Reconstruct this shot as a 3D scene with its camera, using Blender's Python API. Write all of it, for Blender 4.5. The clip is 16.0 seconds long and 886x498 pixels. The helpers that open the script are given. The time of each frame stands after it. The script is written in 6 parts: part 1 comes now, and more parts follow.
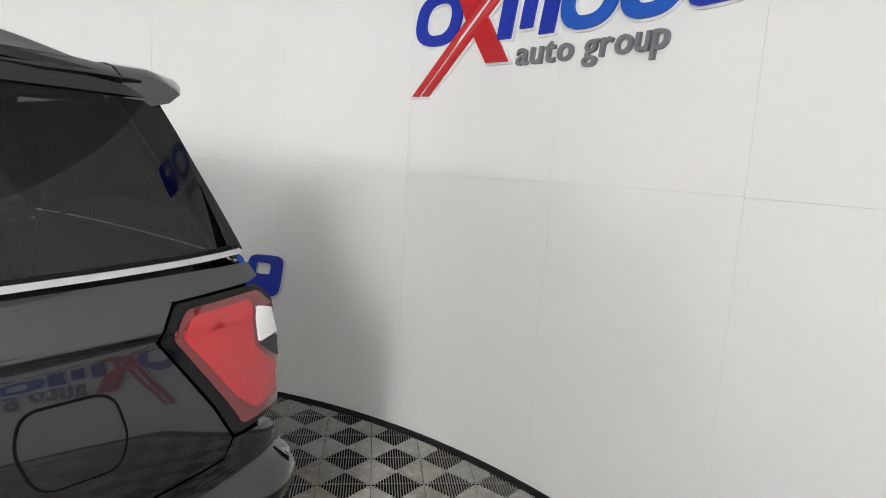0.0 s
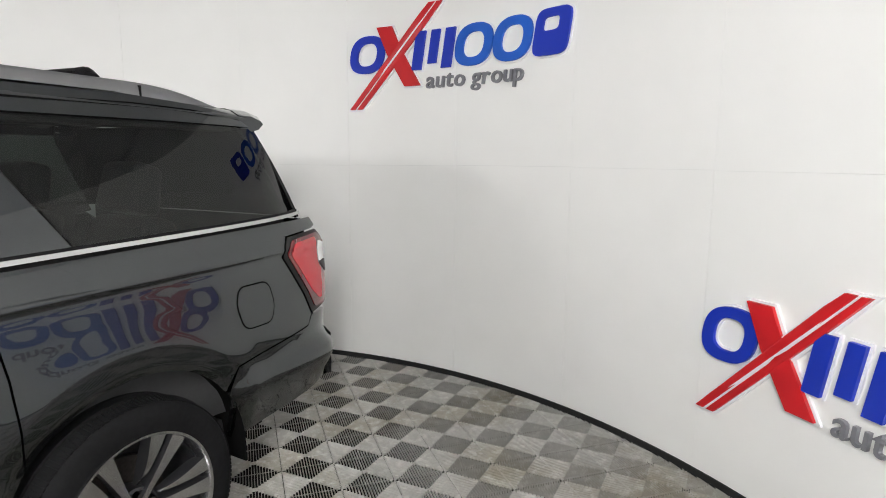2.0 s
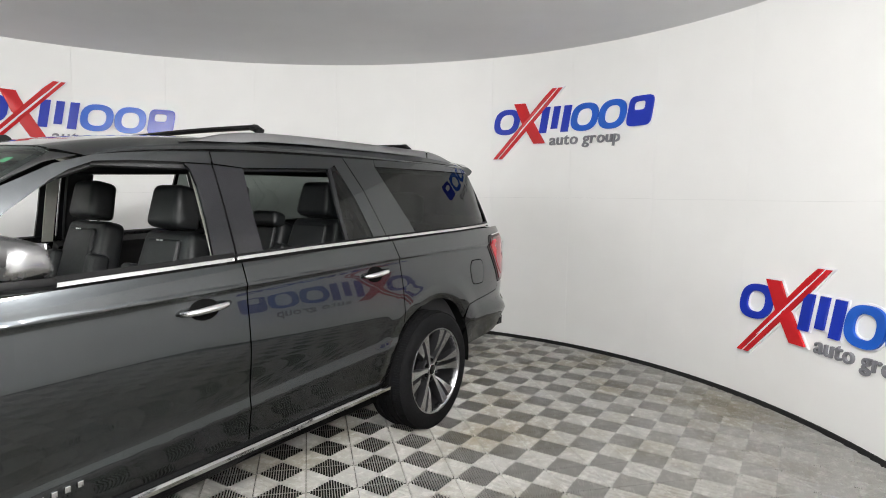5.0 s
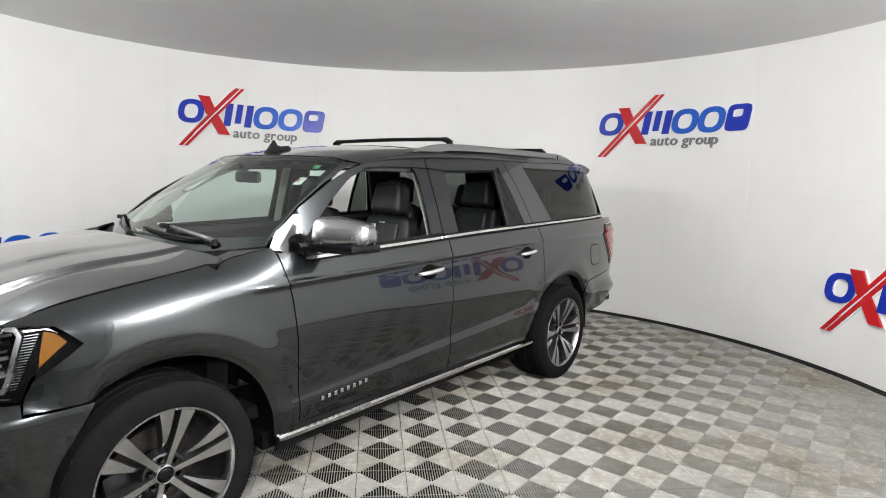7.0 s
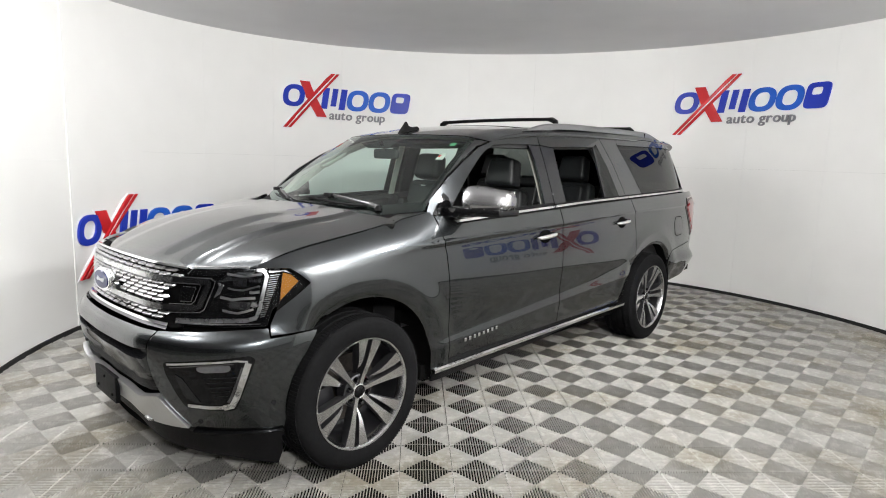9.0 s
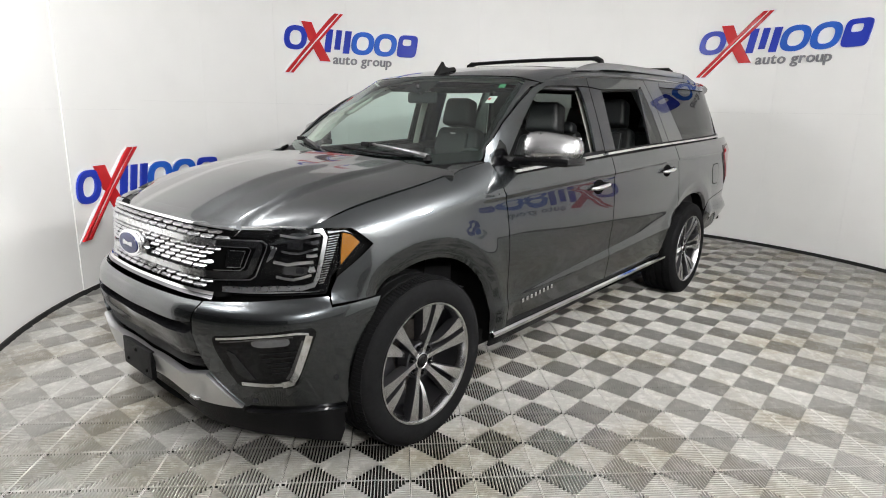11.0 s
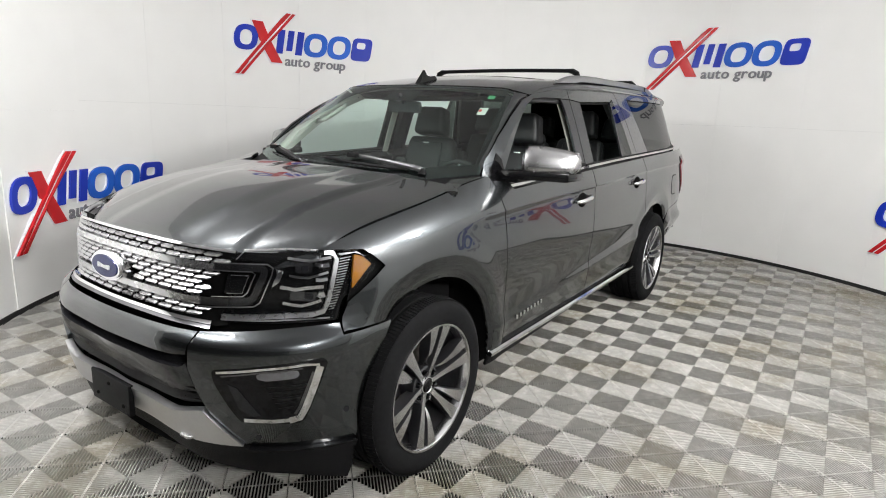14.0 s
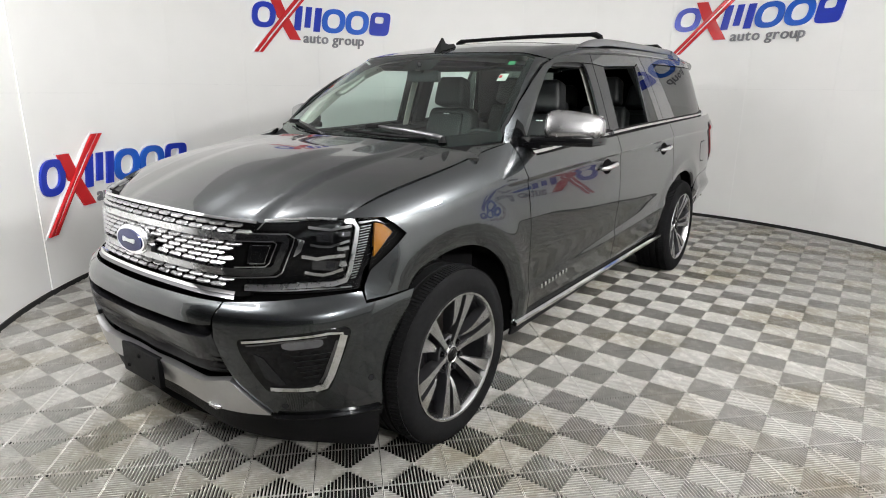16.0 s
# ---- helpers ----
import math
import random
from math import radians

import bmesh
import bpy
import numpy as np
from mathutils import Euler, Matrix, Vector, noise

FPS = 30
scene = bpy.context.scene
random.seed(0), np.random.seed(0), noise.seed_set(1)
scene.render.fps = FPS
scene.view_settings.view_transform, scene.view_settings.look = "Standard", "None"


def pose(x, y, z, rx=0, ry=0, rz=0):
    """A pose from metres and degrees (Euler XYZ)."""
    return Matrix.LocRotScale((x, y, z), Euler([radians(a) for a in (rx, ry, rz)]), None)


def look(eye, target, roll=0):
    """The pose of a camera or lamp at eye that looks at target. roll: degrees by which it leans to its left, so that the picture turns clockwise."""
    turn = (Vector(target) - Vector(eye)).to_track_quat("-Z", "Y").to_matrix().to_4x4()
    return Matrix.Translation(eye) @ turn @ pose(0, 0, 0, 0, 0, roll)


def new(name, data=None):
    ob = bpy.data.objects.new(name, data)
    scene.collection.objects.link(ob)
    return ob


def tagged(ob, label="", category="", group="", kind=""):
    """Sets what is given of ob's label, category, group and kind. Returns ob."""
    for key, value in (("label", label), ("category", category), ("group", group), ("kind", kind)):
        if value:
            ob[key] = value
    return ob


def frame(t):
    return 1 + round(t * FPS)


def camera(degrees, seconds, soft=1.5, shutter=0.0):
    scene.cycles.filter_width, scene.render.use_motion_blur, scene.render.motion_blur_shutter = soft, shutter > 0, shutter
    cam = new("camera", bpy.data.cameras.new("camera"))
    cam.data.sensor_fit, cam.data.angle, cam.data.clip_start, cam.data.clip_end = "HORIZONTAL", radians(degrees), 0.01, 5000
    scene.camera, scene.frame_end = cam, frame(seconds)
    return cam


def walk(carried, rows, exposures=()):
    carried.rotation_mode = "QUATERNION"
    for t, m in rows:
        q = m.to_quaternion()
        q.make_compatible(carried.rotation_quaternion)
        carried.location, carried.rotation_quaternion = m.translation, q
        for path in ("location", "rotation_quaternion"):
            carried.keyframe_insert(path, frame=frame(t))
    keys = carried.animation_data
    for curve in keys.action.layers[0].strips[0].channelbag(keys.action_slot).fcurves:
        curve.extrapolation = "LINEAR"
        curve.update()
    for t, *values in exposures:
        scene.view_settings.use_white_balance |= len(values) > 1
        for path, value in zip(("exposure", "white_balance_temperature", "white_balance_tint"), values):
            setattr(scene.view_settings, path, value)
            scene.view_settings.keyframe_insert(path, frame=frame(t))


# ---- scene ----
cam = camera(74.1, 16.0, soft=1.0)
PATH = [
    (0, (-1.824, 2.268, 1.631), (-3.363, 1.022, 1.347), 3.3),
    (0.5, (-1.508, 2.337, 1.606), (-3.149, 1.238, 1.288), 2.3),
    (1, (-1.176, 2.51, 1.59), (-2.855, 1.49, 1.211), 1.7),
    (1.5, (-0.843, 2.636, 1.622), (-2.563, 1.672, 1.284), 1.2),
    (2, (-0.481, 2.734, 1.61), (-2.244, 1.837, 1.314), 0.4),
    (2.5, (-0.148, 2.858, 1.635), (-1.919, 1.975, 1.344), 0.9),
    (3, (0.206, 2.977, 1.65), (-1.589, 2.125, 1.415), 1.5),
    (3.5, (0.561, 2.986, 1.634), (-1.232, 2.127, 1.416), 1.5),
    (4, (0.898, 2.98, 1.628), (-0.896, 2.126, 1.402), 2.3),
    (4.5, (1.24, 3.057, 1.615), (-0.502, 2.094, 1.425), 1.7),
    (5, (1.566, 3.136, 1.562), (-0.104, 2.05, 1.388), 0.8),
    (7.5, (2.985, 3.306, 1.628), (1.448, 2.046, 1.398), 2.1),
    (8, (3.201, 3.379, 1.61), (1.671, 2.111, 1.385), 1.8),
    (8.5, (3.348, 3.363, 1.592), (1.884, 2.022, 1.351), 0.8),
    (9, (3.471, 3.2, 1.572), (2.029, 1.846, 1.275), 1.7),
    (9.5, (3.537, 3.05, 1.55), (2.094, 1.711, 1.197), 1.8),
    (10, (3.517, 2.901, 1.521), (2.087, 1.563, 1.113), 1.4),
    (12.5, (3.515, 2.479, 1.569), (1.98, 1.29, 1.088), 1.6),
    (13, (3.572, 2.386, 1.581), (2.007, 1.231, 1.118), 2.2),
    (13.5, (3.612, 2.343, 1.571), (2.018, 1.223, 1.117), 2.3),
    (14, (3.629, 2.354, 1.567), (2.021, 1.25, 1.124), 2.3),
    (14.5, (3.628, 2.357, 1.547), (2.036, 1.238, 1.087), 2.0),
    (15, (3.623, 2.35, 1.533), (2.046, 1.21, 1.07), 1.5),
    (15.5, (3.617, 2.347, 1.521), (2.058, 1.195, 1.028), 1.0),
    (16, (3.606, 2.352, 1.515), (2.06, 1.192, 1.0), 0.5),
]
walk(cam, [(t, look(eye, target, roll)) for t, eye, target, roll in PATH])

# ---------------------------------------------------------------- light
world = bpy.data.worlds.new("world")
scene.world = world
world.use_nodes = True
world.node_tree.nodes["Background"].inputs[0].default_value = (0.8, 0.85, 0.9, 1)
world.node_tree.nodes["Background"].inputs[1].default_value = 0.05

CX, CY, R_WALL = -0.502, 0.362, 3.86        # the round booth


def unseen_lamp(x, y, z, power, radius=0.07, tint=(1.0, 0.99, 0.972)):
    """An unseen point lamp added at ceiling height."""
    data = bpy.data.lights.new("unseen_point_lamp", "POINT")
    data.energy, data.color, data.shadow_soft_size = power, tint, radius
    ob = new("unseen_point_lamp", data)
    ob.location = (x, y, z)
    return ob


def fill_spot(x, y, z, power, aim, tint=(1.0, 0.99, 0.972)):
    """An unseen spot added to brighten the floor before the car's nose."""
    data = bpy.data.lights.new("fill_spot", "SPOT")
    data.energy, data.color, data.shadow_soft_size = power, tint, 0.10
    data.spot_size, data.spot_blend = radians(76), 0.9
    ob = new("fill_spot", data)
    ob.location = (x, y, z)
    ob.rotation_euler = (Vector(aim) - Vector((x, y, z))).to_track_quat("-Z", "Y").to_euler()
    return ob


unseen_lamp(0.95, 3.35, 2.62, 196, 0.12)
unseen_lamp(0.0, 2.85, 2.64, 95, 0.12)
# fill added to brighten walls and floor left of the nose
unseen_lamp(2.2, -0.8, 2.70, 48, 0.12)
unseen_lamp(3.45, -0.22, 2.66, 150, 0.12)     # over the car's nose
fill_spot(2.95, -0.1, 2.74, 430, (2.90, -0.85, 0.0))
unseen_lamp(3.9, 4.7, 2.60, 345, 0.15)      # unseen fill beyond the open side, lights the tile ribs from aside

# ---------------------------------------------------------------- materials
def material(name, color, rough=0.5, metal=0.0, coat=0.0, vary=0.0, scale=20.0, bump=0.0, bump_scale=60.0, spec=0.5, rough_vary=0.0,
             transmission=0.0, ior=1.45, alpha=1.0, coat_rough=0.03, detail=4.0):
    m = bpy.data.materials.new(name)
    m.use_nodes = True
    nt = m.node_tree
    b = nt.nodes["Principled BSDF"]
    b.inputs["Base Color"].default_value = (*color, 1)
    b.inputs["Roughness"].default_value = rough
    b.inputs["Metallic"].default_value = metal
    b.inputs["Coat Weight"].default_value = coat
    b.inputs["Coat Roughness"].default_value = coat_rough
    b.inputs["Specular IOR Level"].default_value = spec
    b.inputs["Transmission Weight"].default_value = transmission
    b.inputs["IOR"].default_value = ior
    b.inputs["Alpha"].default_value = alpha
    coord = nt.nodes.new("ShaderNodeTexCoord")
    if vary or rough_vary:
        n1 = nt.nodes.new("ShaderNodeTexNoise")
        n1.inputs["Scale"].default_value, n1.inputs["Detail"].default_value = scale, detail
        nt.links.new(coord.outputs["Object"], n1.inputs["Vector"])
        n2 = nt.nodes.new("ShaderNodeTexNoise")
        n2.inputs["Scale"].default_value, n2.inputs["Detail"].default_value = scale * 0.13, 3
        nt.links.new(coord.outputs["Object"], n2.inputs["Vector"])
        add = nt.nodes.new("ShaderNodeMath")
        add.operation = "ADD"
        nt.links.new(n1.outputs[0], add.inputs[0])
        nt.links.new(n2.outputs[0], add.inputs[1])
        if vary:
            mp = nt.nodes.new("ShaderNodeMapRange")
            mp.inputs[1].default_value, mp.inputs[2].default_value = 0.6, 1.4
            mp.inputs[3].default_value, mp.inputs[4].default_value = 1 - vary, 1 + vary
            nt.links.new(add.outputs[0], mp.inputs[0])
            mul = nt.nodes.new("ShaderNodeVectorMath")
            mul.operation = "SCALE"
            mul.inputs[0].default_value = color
            nt.links.new(mp.outputs[0], mul.inputs["Scale"])
            nt.links.new(mul.outputs[0], b.inputs["Base Color"])
        if rough_vary:
            mr = nt.nodes.new("ShaderNodeMapRange")
            mr.inputs[1].default_value, mr.inputs[2].default_value = 0.6, 1.4
            mr.inputs[3].default_value, mr.inputs[4].default_value = rough - rough_vary, rough + rough_vary
            nt.links.new(add.outputs[0], mr.inputs[0])
            nt.links.new(mr.outputs[0], b.inputs["Roughness"])
    if bump:
        nb = nt.nodes.new("ShaderNodeTexNoise")
        nb.inputs["Scale"].default_value, nb.inputs["Detail"].default_value = bump_scale, 4
        nt.links.new(coord.outputs["Object"], nb.inputs["Vector"])
        bp = nt.nodes.new("ShaderNodeBump")
        bp.inputs["Strength"].default_value, bp.inputs["Distance"].default_value = bump, 0.004
        nt.links.new(nb.outputs[0], bp.inputs["Height"])
        nt.links.new(bp.outputs[0], b.inputs["Normal"])
    return m


M_WALL = material("painted_board", (0.88, 0.88, 0.865), 0.42, vary=0.025, scale=3, bump=0.05, bump_scale=30, rough_vary=0.06)
M_CEIL = material("ceiling_board", (0.74, 0.74, 0.75), 0.8, vary=0.04, scale=2, bump=0.1, bump_scale=80)
M_GAP = material("black_gap", (0.012, 0.012, 0.012), 0.8)
M_JOINT = material("grey_joint", (0.4, 0.4, 0.39), 0.8)
# near-black base colour puts deep shade into the gaps between tile ribs
M_GAP_SHADE = material("subfloor_gap_shade", (0.008, 0.008, 0.0075), 0.9, spec=0.15, vary=0.3, scale=8)
# unseen hall: pale walls lift the wing's reflections, the dark one dims the nose's
M_ROOM = material("hall_wall", (0.74, 0.74, 0.73), 0.8, vary=0.08, scale=3)
M_DARK_REFLECT = material("dark_reflection_wall", (0.07, 0.07, 0.072), 0.8, vary=0.1, scale=3)
M_UNSEEN_FLOOR = material("unseen_hall_floor", (0.16, 0.158, 0.15), 0.6, vary=0.2, scale=3, bump=0.1, bump_scale=60)
M_TILE = material("grey_plastic_tile", (0.388, 0.381, 0.359), 0.5, vary=0.14, scale=45, rough_vary=0.12, bump=0.15, bump_scale=120)


def stained(m, stain):
    """Large irregular stains over the whole floor, across the tiles."""
    nt = m.node_tree
    b = nt.nodes["Principled BSDF"]
    geo = nt.nodes.new("ShaderNodeNewGeometry")
    src = b.inputs["Base Color"].links[0].from_socket
    for n in [n for n in nt.nodes if n.type == "TEX_NOISE"]:
        nt.links.new(geo.outputs["Position"], n.inputs["Vector"])
    big = nt.nodes.new("ShaderNodeTexNoise")
    big.inputs["Scale"].default_value, big.inputs["Detail"].default_value, big.inputs["Roughness"].default_value = 1.3, 6, 0.62
    nt.links.new(geo.outputs["Position"], big.inputs["Vector"])
    ramp = nt.nodes.new("ShaderNodeMapRange")
    ramp.inputs[1].default_value, ramp.inputs[2].default_value = 0.47, 0.68
    ramp.inputs[3].default_value, ramp.inputs[4].default_value = 0.0, 0.9
    nt.links.new(big.outputs[0], ramp.inputs[0])
    mix = nt.nodes.new("ShaderNodeMix")
    mix.data_type, mix.blend_type = "RGBA", "MULTIPLY"
    nt.links.new(ramp.outputs[0], mix.inputs[0])
    nt.links.new(src, mix.inputs[6])
    mix.inputs[7].default_value = (*stain, 1)
    # pale scuffs, with the tiles' grazing sheen put into the colour too
    fine = nt.nodes.new("ShaderNodeTexNoise")
    fine.inputs["Scale"].default_value, fine.inputs["Detail"].default_value, fine.inputs["Roughness"].default_value = 17.0, 5, 0.65
    nt.links.new(geo.outputs["Position"], fine.inputs["Vector"])
    worn = nt.nodes.new("ShaderNodeMapRange")
    worn.inputs[1].default_value, worn.inputs[2].default_value = 0.50, 0.66
    worn.inputs[3].default_value, worn.inputs[4].default_value = 0.0, 0.55
    nt.links.new(fine.outputs[0], worn.inputs[0])
    scuff_sheen = nt.nodes.new("ShaderNodeMix")
    scuff_sheen.data_type = "RGBA"
    nt.links.new(worn.outputs[0], scuff_sheen.inputs[0])
    nt.links.new(mix.outputs[2], scuff_sheen.inputs[6])
    scuff_sheen.inputs[7].default_value = (0.60, 0.59, 0.56, 1)
    nt.links.new(scuff_sheen.outputs[2], b.inputs["Base Color"])


stained(M_TILE, (0.68, 0.62, 0.49))
M_RED = material("red_acrylic", (0.55, 0.015, 0.02), 0.25, vary=0.05)
M_BLUE = material("blue_acrylic", (0.012, 0.035, 0.42), 0.25, vary=0.08, scale=4)
M_AZURE = material("azure_acrylic", (0.015, 0.11, 0.56), 0.25, vary=0.25, scale=2)
M_GREY = material("grey_acrylic", (0.2, 0.2, 0.22), 0.35, vary=0.05)
M_WHITE = material("white_acrylic", (0.85, 0.85, 0.88), 0.3, vary=0.02)


# ---------------------------------------------------------------- mesh helpers
def mesh_object(name, bm, mat, smooth=None):
    me = bpy.data.meshes.new(name)
    if smooth is not None:
        for f in bm.faces:
            f.smooth = True
        for e in bm.edges:
            if len(e.link_faces) == 2 and e.calc_face_angle(0) > radians(smooth):
                e.smooth = False
    bm.to_mesh(me)
    bm.free()
    if mat is not None:
        me.materials.append(mat)
    return new(name, me)


def part(name, bm, mat, parent, label="", smooth=35):
    ob = mesh_object(name, bm, mat, smooth)
    ob.parent = parent
    if label:
        ob["label"] = label
    return ob


def thing(name, label, category, group="", kind="", at=None):
    ob = new(name)
    if at is not None:
        ob.matrix_world = at
    ob.empty_display_size = 0.2
    return tagged(ob, label, category, group, kind)


def box(bm, x0, x1, y0, y1, z0, z1, bevel=0.0, m=None, segments=2):
    r = bmesh.ops.create_cube(bm, size=1)
    for v in r["verts"]:
        v.co = Vector(((x0 + x1) / 2 + v.co.x * (x1 - x0), (y0 + y1) / 2 + v.co.y * (y1 - y0), (z0 + z1) / 2 + v.co.z * (z1 - z0)))
    verts = r["verts"]
    if bevel:
        es = list({e for v in verts for e in v.link_edges})
        out = bmesh.ops.bevel(bm, geom=es, offset=bevel, segments=segments, profile=0.6, affect="EDGES")
        verts = list({v for f in out["faces"] for v in f.verts} | {v for v in verts if v.is_valid})
    if m is not None:
        bmesh.ops.transform(bm, matrix=m, verts=verts)
    return bm


def prism(bm, outline, depth, to3d):
    """Extrude a 2D outline by depth; to3d maps (u, v, w) to space."""
    top = [bm.verts.new(to3d(u, v, depth)) for u, v in outline]
    bot = [bm.verts.new(to3d(u, v, 0.0)) for u, v in outline]
    f = bm.faces.new(top)
    n = len(outline)
    for i in range(n):
        bm.faces.new((top[i], bot[i], bot[(i + 1) % n], top[(i + 1) % n]))
    return f

# ---------------------------------------------------------------- the round booth
def on_wall(s, h, out, az0):
    """A place on the wall's inner face: s (in the sign's own measure) to the right of azimuth az0, h up, out towards the middle."""
    a = radians(az0) - 1.0 * s / R_WALL
    return Vector((CX + (R_WALL - out) * math.cos(a), CY + (R_WALL - out) * math.sin(a), h))


def ceiling_z(x, y):
    """The ceiling sheet hangs lower towards the open side."""
    d = radians(-172)
    return 2.985 + 0.135 * ((x - CX) * math.cos(d) + (y - CY) * math.sin(d)) / R_WALL


wall = tagged(new("wall_round"), "white painted curved board wall round the booth", "wall", kind="structure")


def wall_panel(a0, a1, z0, z1_extra, lift=0.0):
    """A curved board between two azimuths, 12 mm thick, its top under the ceiling."""
    bm = bmesh.new()
    n = max(3, int(abs(a1 - a0) / 1.5))
    gap = 0.0006 / R_WALL
    ra, rb = radians(a0) + (-gap), radians(a1) + gap
    cols = []
    for i in range(n + 1):
        a = ra + (rb - ra) * i / n
        col = []
        for out in (lift, lift - 0.03):
            rr = R_WALL - out
            x, y = CX + rr * math.cos(a), CY + rr * math.sin(a)
            top = z1_extra if z1_extra else ceiling_z(x, y) + 0.05
            col += [bm.verts.new((x, y, z0)), bm.verts.new((x, y, top))]
        cols.append(col)
    for c, d in zip(cols, cols[1:]):
        bm.faces.new((c[0], c[1], d[1], d[0]))
        bm.faces.new((c[2], d[2], d[3], c[3]))
        bm.faces.new((c[1], c[3], d[3], d[1]))
        bm.faces.new((c[0], d[0], d[2], c[2]))
    for c in (cols[0], cols[-1]):
        bm.faces.new((c[0], c[2], c[3], c[1]))
    bmesh.ops.recalc_face_normals(bm, faces=bm.faces)
    ob = mesh_object("panel", bm, M_WALL, 30)
    ob.parent = wall
    return ob


lifts = random.Random(4)
az = [-12.0, -33.8, -49.5, -63.7, -76.0, -90.0, -104.5, -117.6, -131.6, -145.6, -159.6, -173.6, -187.6, -201.5, -215.5, -229.4, -243.4, -257.4, -271.4, -285.0, -295.0, -305.0]
for i, (a0, a1) in enumerate(zip(az, az[1:])):
    lift = lifts.uniform(0, 0.0025) + (0.006 if i == 2 else 0)
    low = 1.488 if i < 3 else 1.577 + 0.004 * math.sin(i * 1.7)
    wall_panel(a0, a1, 0.035, low - 0.0008, lift)
    wall_panel(a0, a1, low, None, lift)

# dark recess behind the boards' feet and joints
bm = bmesh.new()
ring = []
for i in range(181):
    a = radians(-11 + (-306.0 + 11) * i / 180)
    ring.append([bm.verts.new((CX + rr * math.cos(a), CY + rr * math.sin(a), z)) for rr, z in ((R_WALL + 0.032, -0.02), (R_WALL + 0.032, 3.4), (R_WALL + 0.1, 3.4), (R_WALL + 0.1, -0.02))])
for c, d in zip(ring, ring[1:]):
    for k in range(4):
        bm.faces.new((c[k], c[(k + 1) % 4], d[(k + 1) % 4], d[k]))
bmesh.ops.recalc_face_normals(bm, faces=bm.faces)
tagged(mesh_object("wall_backing", bm, M_JOINT, 30), "grey backing behind the curved white boards", "wall", kind="structure")

# black skirting strip at the foot of the wall
bm = bmesh.new()
ring = []
for i in range(181):
    a = radians(-12 + (-305.0 + 12) * i / 180)
    ring.append([bm.verts.new((CX + rr * math.cos(a), CY + rr * math.sin(a), z)) for rr, z in ((R_WALL - 0.012, -0.01), (R_WALL - 0.010, 0.034), (R_WALL + 0.02, 0.034), (R_WALL + 0.02, -0.01))])
for c, d in zip(ring, ring[1:]):
    for k in range(4):
        bm.faces.new((c[k], c[(k + 1) % 4], d[(k + 1) % 4], d[k]))
bmesh.ops.recalc_face_normals(bm, faces=bm.faces)
tagged(mesh_object("baseboard", bm, M_GAP, 30), "thin black strip at the foot of the white wall", "baseboard", kind="structure")

# ceiling
bm = bmesh.new()
top = bmesh.ops.create_grid(bm, x_segments=40, y_segments=40, size=1)["verts"]
for v in top:
    x, y = v.co.x * 8.2 + 1.0, v.co.y * 8.2 + 1.0
    v.co = Vector((x, y, ceiling_z(x, y)))
bmesh.ops.solidify(bm, geom=bm.faces[:], thickness=-0.04)
tagged(mesh_object("ceiling", bm, M_CEIL, 30), "plain grey painted ceiling above the booth", "ceiling", kind="structure")

# near-black floor base, and the unseen plain room added to close the open side
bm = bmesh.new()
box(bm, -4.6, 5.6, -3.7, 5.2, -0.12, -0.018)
tagged(mesh_object("floor", bm, M_GAP_SHADE), "slab under the open-ribbed tiles, near-black to deepen the gaps' shade", "floor", kind="structure")
# unseen floor added round the tiles, lighter than the slab in reflections
bm = bmesh.new()
for b in ((5.6, 9.2, -7.2, 9.2), (-7.2, 5.6, 5.2, 9.2), (-7.2, 5.6, -7.2, -3.7), (-7.2, -4.6, -3.7, 5.2)):
    box(bm, *b, -0.12, -0.003)
tagged(mesh_object("hall_floor", bm, M_UNSEEN_FLOOR), "unseen grey floor added beyond the tiles for the car's reflections", "floor", kind="structure")
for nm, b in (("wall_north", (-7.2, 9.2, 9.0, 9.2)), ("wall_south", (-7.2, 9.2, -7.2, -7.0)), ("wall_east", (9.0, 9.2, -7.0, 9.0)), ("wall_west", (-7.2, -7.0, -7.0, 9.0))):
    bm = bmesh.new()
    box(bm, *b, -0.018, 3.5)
    tagged(mesh_object(nm, bm, M_DARK_REFLECT if nm == "wall_east" else M_ROOM), "unseen wall added dark so that the car's nose reflects dark" if nm == "wall_east" else "unseen pale wall added to close the open side", "wall", kind="structure")


# ---------------------------------------------------------------- wall signs
def ring_outline(cx, cy, rx, ry, slant, n=40, power=2.5):
    pts = []
    for i in range(n):
        a = 2 * math.pi * i / n
        c, s = math.cos(a), math.sin(a)
        x, y = rx * abs(c) ** (2 / power) * (1 if c > 0 else -1), ry * abs(s) ** (2 / power) * (1 if s > 0 else -1)
        pts.append((cx + x + slant * y, cy + y))
    return pts


def grow(outline, d):
    """Offset a closed outline outwards by d."""
    n = len(outline)
    area = sum(outline[i][0] * outline[(i + 1) % n][1] - outline[(i + 1) % n][0] * outline[i][1] for i in range(n))
    sg = 1 if area > 0 else -1
    res = []
    for i in range(n):
        p, q, r = Vector(outline[i - 1]), Vector(outline[i]), Vector(outline[(i + 1) % n])
        a, b = (q - p).normalized(), (r - q).normalized()
        na, nb = Vector((a.y, -a.x)) * sg, Vector((b.y, -b.x)) * sg
        m = na + nb
        k = d / max(0.35, (1 + na.dot(nb)) / 1.0) if m.length > 1e-6 else d
        res.append(tuple(q + m * k))
    return res


